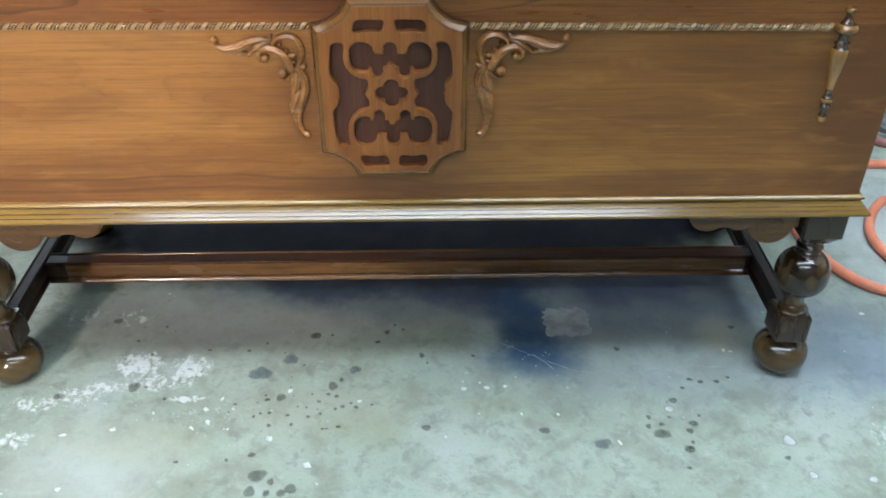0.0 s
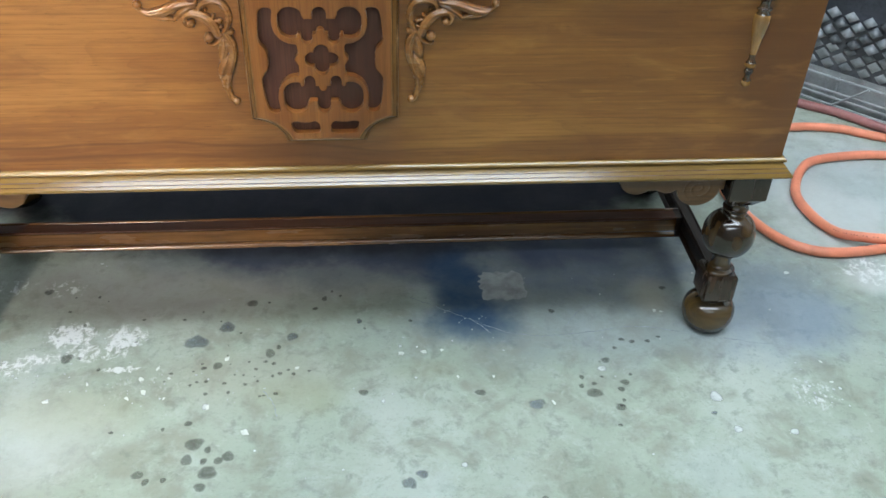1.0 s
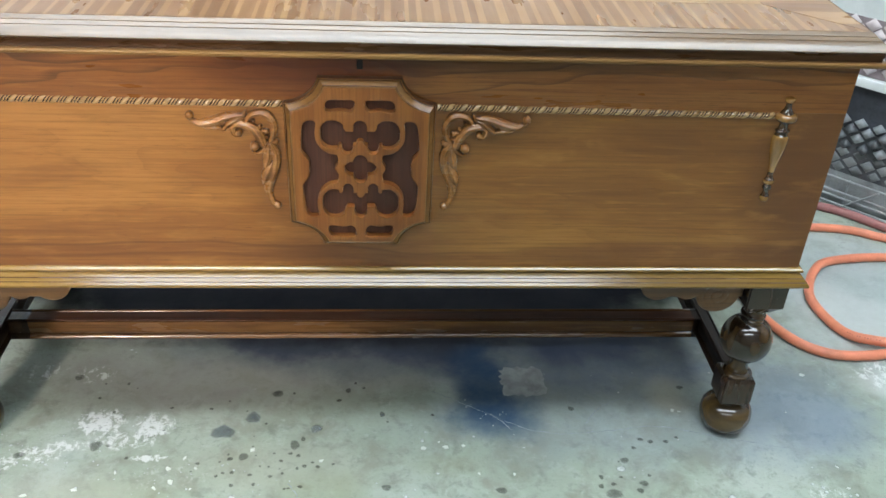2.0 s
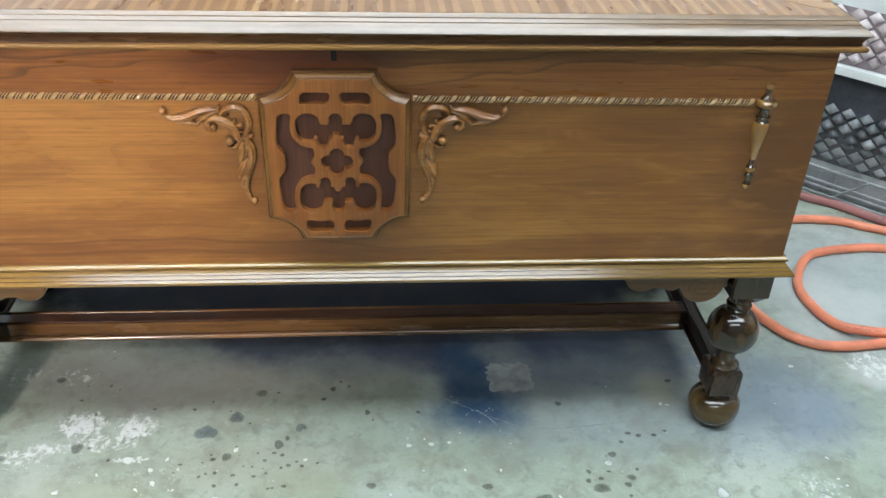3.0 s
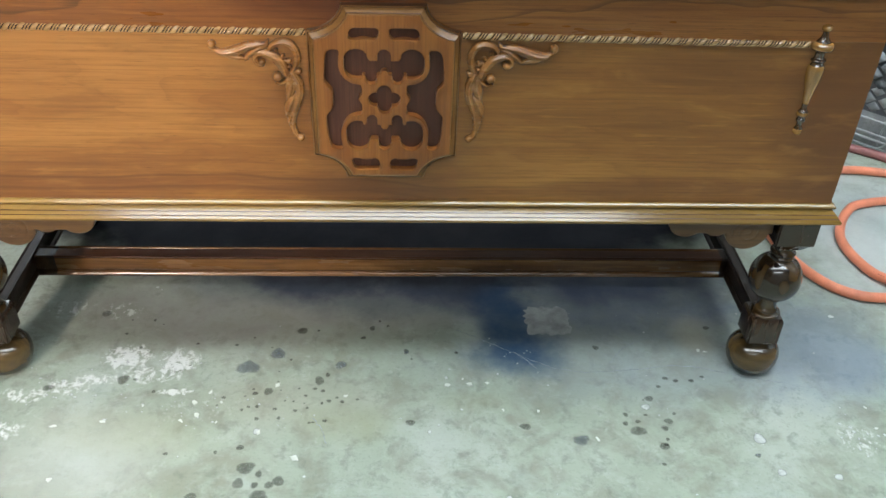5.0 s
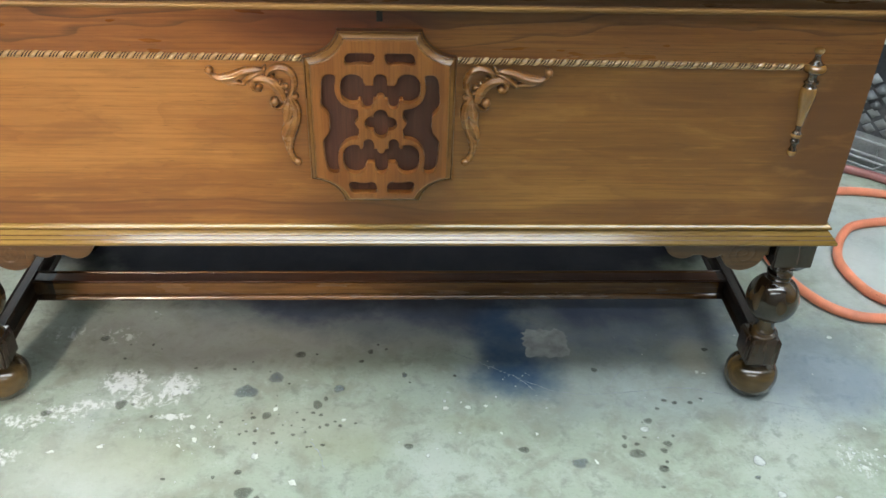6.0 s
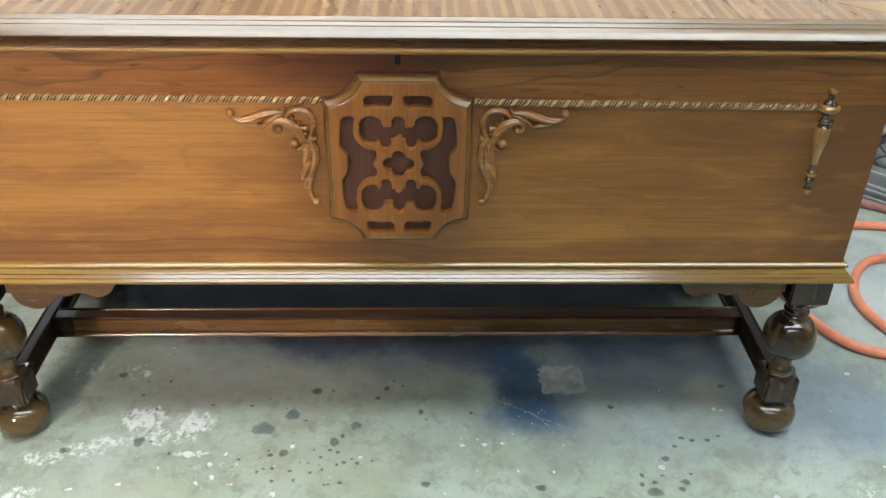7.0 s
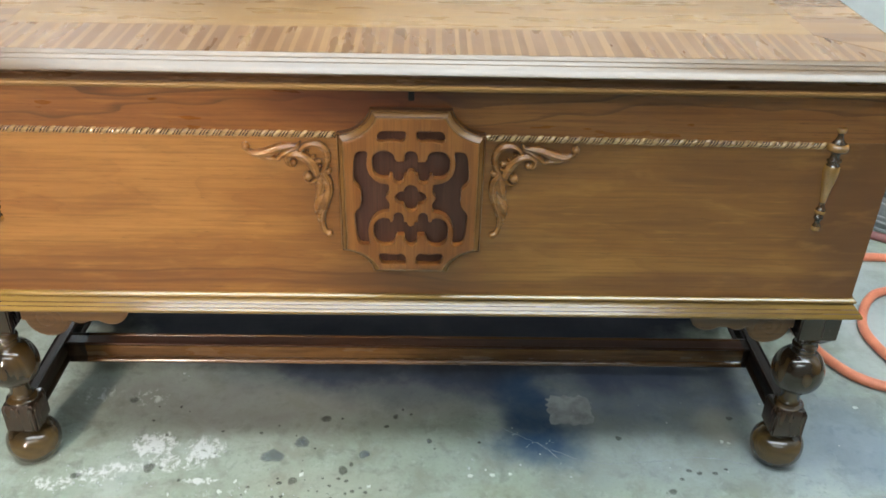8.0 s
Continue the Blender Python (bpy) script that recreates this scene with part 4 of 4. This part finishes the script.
# worn lettering printed along the hose, too faint to read
printed = bmesh.new()
bars = smooth_line([(0.8045, 0.2870, 0.0085), (0.8230, 0.2220, 0.0100), (0.8620, 0.1900, 0.0180), (0.9300, 0.1680, 0.0240)], 24)
for k in range(10, 58, 2):
    if k % 14 not in (2, 8):
        tube(printed, [Vector(bars[k + j]) + Vector((-0.0028, -0.0048, 0.0060)) for j in (0, 1)], 0.0012, 6)
part("printed_marking", printed, plain("faded_print", (0.50, 0.15, 0.09), 0.6, 0.3, 60.0), air_hose, "faint dark printed bars")
hose("dusty_hose", [(0.30, 1.26, 0.009), (0.62, 0.955, 0.009), (0.86, 0.738, 0.009), (0.945, 0.672, 0.009), (1.006, 0.631, 0.009), (1.066, 0.572, 0.009), (1.20, 0.440, 0.009), (1.50, 0.13, 0.009)], 0.009, M_RED, "dusty faded red hose along the filter wall")


# ---- the filter wall of the spray booth ----
wall_dir = Vector((0.705, -0.709, 0)).normalized()
booth = thing("filter_wall", "spray booth filter wall with wire grille and diamond filter pads", "wall", at=(0.982, 0.705, 0))
booth["kind"] = "structure"
booth.rotation_euler = (0, 0, math.atan2(wall_dir.y, wall_dir.x))
M_GREY = plain("grey_filter_pad", (0.300, 0.312, 0.315), 0.85, 0.35, 16.0, second=(0.14, 0.145, 0.15))
M_DARKPAD = plain("black_filter_pad", (0.048, 0.052, 0.064), 0.7, 0.6, 7.0)
M_CELL_BACK = plain("dark_filter_backing", (0.085, 0.089, 0.097), 0.7, 0.5, 14.0, second=(0.02, 0.02, 0.024))
M_ROSE = plain("shaded_pink_filter", (0.30, 0.24, 0.25), 0.85, 0.3, 20.0, second=(0.12, 0.10, 0.11))


def cell_material(name, dark, pale, rough):
    """Filter paper, some cells far sootier than others."""
    m, nt, bs = nodes_of(name)
    info, dirt = N(nt, "ObjectInfo"), noise_tex(nt, coords(nt, (1, 1, 1)), 60.0, 5, 0.7)
    fac = maths(nt, "ADD", maths(nt, "MULTIPLY", info.outputs["Random"], 0.6), maths(nt, "MULTIPLY", dirt, 0.55))
    nt.links.new(ramp(nt, fac, [(0.2, dark), (0.75, pale)]), bs.inputs["Base Color"])
    bs.inputs["Roughness"].default_value = rough
    bump(nt, bs, dirt, 0.0015, 0.8)
    return m


M_CELL = cell_material("grey_filter_cell", (0.100, 0.105, 0.110), (0.235, 0.245, 0.248), 0.6)
M_SHINY = cell_material("tarry_filter_cell", (0.030, 0.032, 0.038), (0.260, 0.272, 0.285), 0.25)
M_BLUSH = cell_material("pale_filter_cell", (0.36, 0.29, 0.30), (0.70, 0.62, 0.62), 0.8)
M_WIRE = plain("grey_painted_wire", (0.30, 0.315, 0.32), 0.5, 0.3, 25.0)
M_WHITE = plain("white_metal_rail", (0.74, 0.76, 0.75), 0.45, 0.08, 12.0)
S0, S1 = -1.7, 2.3
for name, z0, z1, y0, mat, label in (("foot_strip", 0.0, 0.0718, 0.012, M_GREY, "grey paint-laden strip behind the wires"), ("lower_pad", 0.072, 0.172, 0.012, M_CELL_BACK, "dark filter pad behind diamond cells"), ("dark_pad", 0.1722, 0.268, 0.012, M_DARKPAD, "black filter strip"),
                                     ("upper_pad", 0.2872, 0.400, 0.012, M_ROSE, "pale pinkish filter pad"), ("panel", 0.4002, 2.4, 0.012, M_WHITE, "white sheet panel")):
    bm = bmesh.new()
    box(bm, S0, S1, y0, y0 + 0.03, z0, z1)
    part(name, bm, mat, booth, label, smooth=0)
bm = bmesh.new()
box(bm, S0, S1, -0.006, 0.012, 0.2682, 0.2870, 0.003)
part("rail", bm, M_WHITE, booth, "white metal rail")
for z in (0.006, 0.022, 0.034, 0.064):
    bm = bmesh.new()
    tube(bm, [(S0, -0.004, z), (S1, -0.004, z)], 0.0030, 8)
    part("wire", bm, M_WIRE, booth)
up = bmesh.new()
tube(up, [(0, 0.0, 0.0), (0, 0.0, 0.067)], 0.0020, 8)
first = part("wire", up, M_WIRE, booth)
first.location = (-0.055, -0.0005, 0)
for k in range(-14, 24):
    if k:
        o = first.copy()
        scene.collection.objects.link(o)
        o.location = (-0.055 + 0.105 * k, -0.0005, 0)
bm = bmesh.new()
tube(bm, [(0.055, -0.009, 0.010), (0.10, -0.009, 0.050), (0.115, -0.009, 0.064)], 0.0022, 8)
part("wire", bm, M_WIRE, booth, "bent loose wire")


def cell_mesh(name, w, h, d, material):
    """A puffed diamond of filter paper, with a hooded lip at its top."""
    bm = bmesh.new()
    rim = [(-w, 0), (0, -h), (w, 0), (0, h)]
    mids = [(a * 0.5 + c * 0.5, b * 0.5 + e * 0.5) for (a, b), (c, e) in zip(rim, rim[1:] + rim[:1])]
    ring = [q for pair in zip(rim, mids) for q in pair]
    loops_to_faces(bm, [[(x * s, -y, z * s) for x, z in ring] for s, y in ((1.0, -0.002), (0.86, 0.35 * d), (0.58, 0.9 * d), (0.25, d))], True, False)
    bm.verts.ensure_lookup_table()
    bm.faces.new([bm.verts[i] for i in range(24, 32)])
    me = bpy.data.meshes.new(name)
    bmesh.ops.recalc_face_normals(bm, faces=bm.faces)
    bm.to_mesh(me)
    bm.free()
    me.shade_smooth()
    me.materials.append(material)
    return me


rng = random.Random(8)
for me, rows, z0, dx, dz, x0, x1 in ((cell_mesh("cell", 0.0158, 0.0130, 0.005, M_CELL), 3, 0.084, 0.036, 0.0175, -0.20, 0.55), (cell_mesh("cell", 0.0150, 0.0125, 0.012, M_SHINY), 4, 0.1365, 0.036, 0.0175, -0.20, 0.55), (cell_mesh("cell", 0.0160, 0.0135, 0.010, M_BLUSH), 6, 0.302, 0.036, 0.0175, -0.20, 0.55)):
    for r in range(rows):
        x = x0 + (0.018 if r % 2 else 0)
        while x < x1:
            o = new("cell", me)
            o.parent = booth
            o.location = (x + rng.uniform(-0.002, 0.002), 0.0125, z0 + r * dz + rng.uniform(-0.0015, 0.0015))
            s = rng.uniform(0.98, 1.14)
            o.scale = (s, rng.uniform(0.6, 1.2), s)
            x += dx


# ---- paint spots and flakes on the floor ----
def spots(name, places, material, label, seed=1, height=0.0006, lobed=0.07, rings=((1.06, 0.0), (0.86, 0.8), (0.55, 1.0))):
    """Thin puddles, rounded or ragged, that fade out towards their rims."""
    rnd = random.Random(seed)
    bm = bmesh.new()
    soft = bm.verts.layers.float.new("soft")
    for x, y, r in places:
        n, ph, e, rise = 16, rnd.uniform(0, 6.3), rnd.uniform(0.86, 1.16), height * rnd.uniform(0.5, 1.5)
        shape = [r * (1 + lobed * math.sin(2 * 2 * math.pi * k / n + ph) + lobed * math.sin(3 * 2 * math.pi * k / n + 2 * ph) + rnd.uniform(-lobed, lobed)) for k in range(n)]
        made = loops_to_faces(bm, [[(x + g * q * math.cos(2 * math.pi * k / n) * e, y + g * q * math.sin(2 * math.pi * k / n) / e, 0.0002 + rise * (1.1 - g)) for k, q in enumerate(shape)] for g, _ in rings], True, False)
        bm.faces.new(made[-1])
        for ring, (_, fade) in zip(made, rings):
            for v in ring:
                v[soft] = fade
    return tagged(part(name, bm, material), label, "paint", kind="stuff")


def thin(material, opacity):
    """Let a thin stain show the floor through it, most of all at its rim."""
    nt = material.node_tree
    fade = N(nt, "Attribute")
    fade.attribute_name = "soft"
    cloud = span(nt, noise_tex(nt, coords(nt, (1, 1, 1)), 110.0, 4, 0.65), 0.3, 0.7, 0.72 * opacity, opacity)
    nt.links.new(maths(nt, "MULTIPLY", fade.outputs["Fac"], cloud), nt.nodes["Principled BSDF"].inputs["Alpha"])
    return material


DARK_SPOTS = [(-0.179, -0.176, 0.011), (-0.185, -0.201, 0.008), (-0.157, -0.222, 0.011), (-0.163, -0.243, 0.007), (-0.135, -0.198, 0.008), (-0.146, -0.204, 0.006), (-0.161, -0.186, 0.005), (-0.240, -0.221, 0.007), (-0.229, -0.232, 0.005),
              (-0.208, -0.230, 0.004), (-0.097, -0.018, 0.008), (-0.086, -0.006, 0.004), (-0.167, -0.039, 0.007), (-0.131, 0.090, 0.008), (-0.038, 0.074, 0.004), (0.033, -0.099, 0.006), (-0.375, -0.015, 0.009), (-0.437, 0.130, 0.007),
              (0.344, -0.116, 0.010), (0.390, -0.098, 0.006), (0.382, -0.111, 0.005), (0.374, -0.143, 0.007), (0.329, -0.102, 0.004), (0.372, -0.055, 0.006), (0.381, -0.131, 0.003), (0.249, -0.283, 0.005), (0.366, -0.174, 0.003)]
BLUE_SPOTS = [(-0.202, 0.010, 0.015), (-0.162, 0.039, 0.011), (-0.068, 0.015, 0.008), (0.263, -0.132, 0.010), (0.027, 0.043, 0.005), (0.496, -0.160, 0.004), (0.104, -0.238, 0.007), (0.088, -0.251, 0.009)]
PALE_SPOTS = [(0.507, -0.131, 0.009), (0.518, -0.189, 0.006), (0.591, -0.197, 0.006), (0.707, 0.126, 0.005), (0.364, -0.071, 0.006), (-0.174, -0.114, 0.005), (0.090, 0.005, 0.002), (0.059, -0.116, 0.003), (-0.381, -0.093, 0.003),
              (-0.118, -0.157, 0.003), (0.157, -0.227, 0.004), (-0.374, 0.196, 0.003), (-0.366, 0.190, 0.002), (0.16, -0.005, 0.002), (0.085, -0.012, 0.003)]
SMALL_DARK = [(-0.164, -0.204, 0.005), (-0.474, -0.031, 0.007), (-0.327, -0.039, 0.003), (-0.358, -0.015, 0.003), (-0.179, -0.068, 0.003), (-0.154, -0.073, 0.003), (-0.126, -0.076, 0.003), (-0.147, -0.090, 0.003), (-0.228, -0.051, 0.003),
              (-0.185, -0.043, 0.004), (-0.191, -0.142, 0.005), (-0.222, -0.150, 0.003), (-0.286, -0.152, 0.003), (-0.025, 0.096, 0.005), (0.190, -0.107, 0.007), (0.035, 0.027, 0.002), (0.102, 0.041, 0.003), (-0.102, -0.034, 0.003),
              (0.419, -0.019, 0.004), (0.442, -0.019, 0.004), (0.460, -0.011, 0.003), (0.405, -0.014, 0.004), (0.314, 0.052, 0.005), (0.401, -0.084, 0.003), (0.496, 0.098, 0.005)]
DARK_SPOTS += SMALL_DARK
SHARDS = [(-0.446, -0.104, 0.006), (-0.382, -0.095, 0.005), (-0.278, -0.094, 0.005), (-0.259, -0.083, 0.006), (-0.171, -0.115, 0.006), (-0.117, -0.160, 0.006), (-0.336, -0.065, 0.004), (-0.484, -0.055, 0.005), (-0.422, -0.193, 0.004),
          (-0.230, -0.097, 0.003), (-0.266, -0.060, 0.006), (-0.229, -0.060, 0.003), (-0.247, -0.040, 0.004), (-0.156, -0.027, 0.006), (0.087, -0.026, 0.005), (0.118, -0.025, 0.005), (0.144, -0.023, 0.004), (0.109, -0.015, 0.003),
          (0.162, -0.076, 0.004), (0.211, -0.078, 0.003), (-0.058, -0.049, 0.004), (0.286, -0.131, 0.005), (0.470, 0.046, 0.005), (0.479, 0.043, 0.004), (0.678, -0.073, 0.003), (0.677, -0.113, 0.003)]
M_SPOT = thin(plain("dried_dark_stain", (0.120, 0.130, 0.105), 0.6, 0.3, 60.0), 0.62)
M_SPOT_BLUE = thin(plain("blue_grey_paint", (0.165, 0.205, 0.235), 0.55, 0.25, 60.0), 0.62)
M_SPOT_PALE = thin(plain("white_paint_drop", (0.64, 0.68, 0.66), 0.5, 0.1, 60.0), 0.9)
M_CHIP = plain("white_paint_chip", (0.60, 0.63, 0.58), 0.5, 0.15, 60.0)
rng = random.Random(21)
for _ in range(6):
    DARK_SPOTS.append((rng.gauss(0.36, 0.04), rng.gauss(-0.09, 0.045), rng.uniform(0.0015, 0.0045)))
for _ in range(12):
    DARK_SPOTS.append((rng.uniform(-0.45, 0.0), rng.uniform(0.05, 0.12), rng.uniform(0.001, 0.003)))
for _ in range(26):
    DARK_SPOTS.append((rng.gauss(-0.14, 0.06), rng.gauss(-0.05, 0.03), rng.uniform(0.0012, 0.0035)))
for _ in range(40):
    PALE_SPOTS.append((rng.uniform(-0.6, 0.8), rng.uniform(-0.35, 0.15), rng.uniform(0.0008, 0.0022)))
for _ in range(16):
    PALE_SPOTS.append((rng.gauss(0.645, 0.022), rng.gauss(-0.135, 0.025), rng.uniform(0.001, 0.003)))
spots("dark_stains", DARK_SPOTS, M_SPOT, "dark dried spots on the concrete floor", seed=2, height=0.0003)
spots("blue_spots", BLUE_SPOTS, M_SPOT_BLUE, "blue-grey paint spots on the concrete floor", seed=3, height=0.0004, lobed=0.11)
bm = bmesh.new()
for cx, cy, r in SHARDS:
    # thin angular chips of white paint
    n, turn, long = rng.choice((4, 5, 6)), rng.uniform(0, 6.3), rng.uniform(0.45, 0.9)
    ring = []
    for k in range(n):
        a, q = 2 * math.pi * k / n + rng.uniform(-0.4, 0.4), r * rng.uniform(0.55, 1.25)
        px, py = q * math.cos(a), long * q * math.sin(a)
        ring.append((cx + px * math.cos(turn) - py * math.sin(turn), cy + px * math.sin(turn) + py * math.cos(turn)))
    loops_to_faces(bm, [[(x, y, -0.0006) for x, y in ring], [(x, y, 0.0006) for x, y in ring]], True, True)
tagged(part("paint_chips", bm, M_CHIP, smooth=0), "angular chips of white paint on the concrete", "paint", kind="stuff")
for _ in range(16):
    k = rng.uniform(0, 1)
    PALE_SPOTS.append((0.155 + 0.06 * k + rng.gauss(0, 0.009), 0.062 - 0.038 * k + rng.gauss(0, 0.012), rng.uniform(0.0006, 0.0014)))
spots("pale_spots", PALE_SPOTS, M_SPOT_PALE, "white paint drops on the concrete floor", seed=4)
flakes = []
for cx, cy, sx, sy, n in ((-0.379, 0.030, 0.036, 0.022, 20), (-0.299, 0.024, 0.034, 0.020, 20), (-0.44, -0.03, 0.08, 0.03, 40), (-0.25, -0.07, 0.10, 0.05, 40)):
    for _ in range(n):
        flakes.append((rng.gauss(cx, sx * 0.6), rng.gauss(cy, sy * 0.6), abs(rng.gauss(0, 0.0009)) + 0.0004))
spots("white_flakes", flakes, M_SPOT_PALE, "patches of white splashed paint on the concrete", seed=5)

# the patch that stayed clean under the overspray, and hairline cracks
bm = bmesh.new()
rng = random.Random(31)
edge = []
for k in range(40):
    a = 2 * math.pi * k / 40
    q = (abs(math.cos(a)) ** 5 + abs(math.sin(a)) ** 5) ** -0.2
    edge.append((0.249 + 0.037 * q * math.cos(a) * rng.uniform(0.86, 1.08), 0.115 + 0.034 * q * math.sin(a) * rng.uniform(0.86, 1.08)))
loops_to_faces(bm, [[(x, y, -0.0005) for x, y in edge], [(x, y, 0.0003) for x, y in edge]], True, False)
bm.verts.ensure_lookup_table()
bm.faces.new(bm.verts[40:])
tagged(part("clean_patch", bm, plain("clean_concrete", (0.290, 0.305, 0.300), 0.65, 0.35, 40.0, second=(0.15, 0.17, 0.19)), smooth=0), "lighter clean patch in the blue overspray", "paint", kind="stuff")
bm = bmesh.new()
for pts in ([(0.105, 0.092), (0.14, 0.072), (0.19, 0.040), (0.24, 0.010), (0.29, -0.002)], [(0.19, 0.040), (0.205, 0.026), (0.218, 0.008)], [(0.29, -0.002), (0.36, 0.004), (0.44, 0.012), (0.53, -0.012), (0.62, -0.035)], [(0.33, 0.02), (0.36, 0.055), (0.40, 0.075)], [(-0.10, -0.09), (-0.085, -0.115), (-0.08, -0.135)]):
    line = smooth_line(pts, 9)
    tube(bm, [(x + rng.uniform(-0.0012, 0.0012), y + rng.uniform(-0.0012, 0.0012), 0.0) for x, y in line], [rng.uniform(0.0001, 0.0008) for _ in line], 5)
tagged(part("cracks", bm, plain("pale_crack_dust", (0.28, 0.31, 0.34), 0.8, 0.3, 60.0)), "pale hairline cracks in the concrete floor", "crack", kind="stuff")
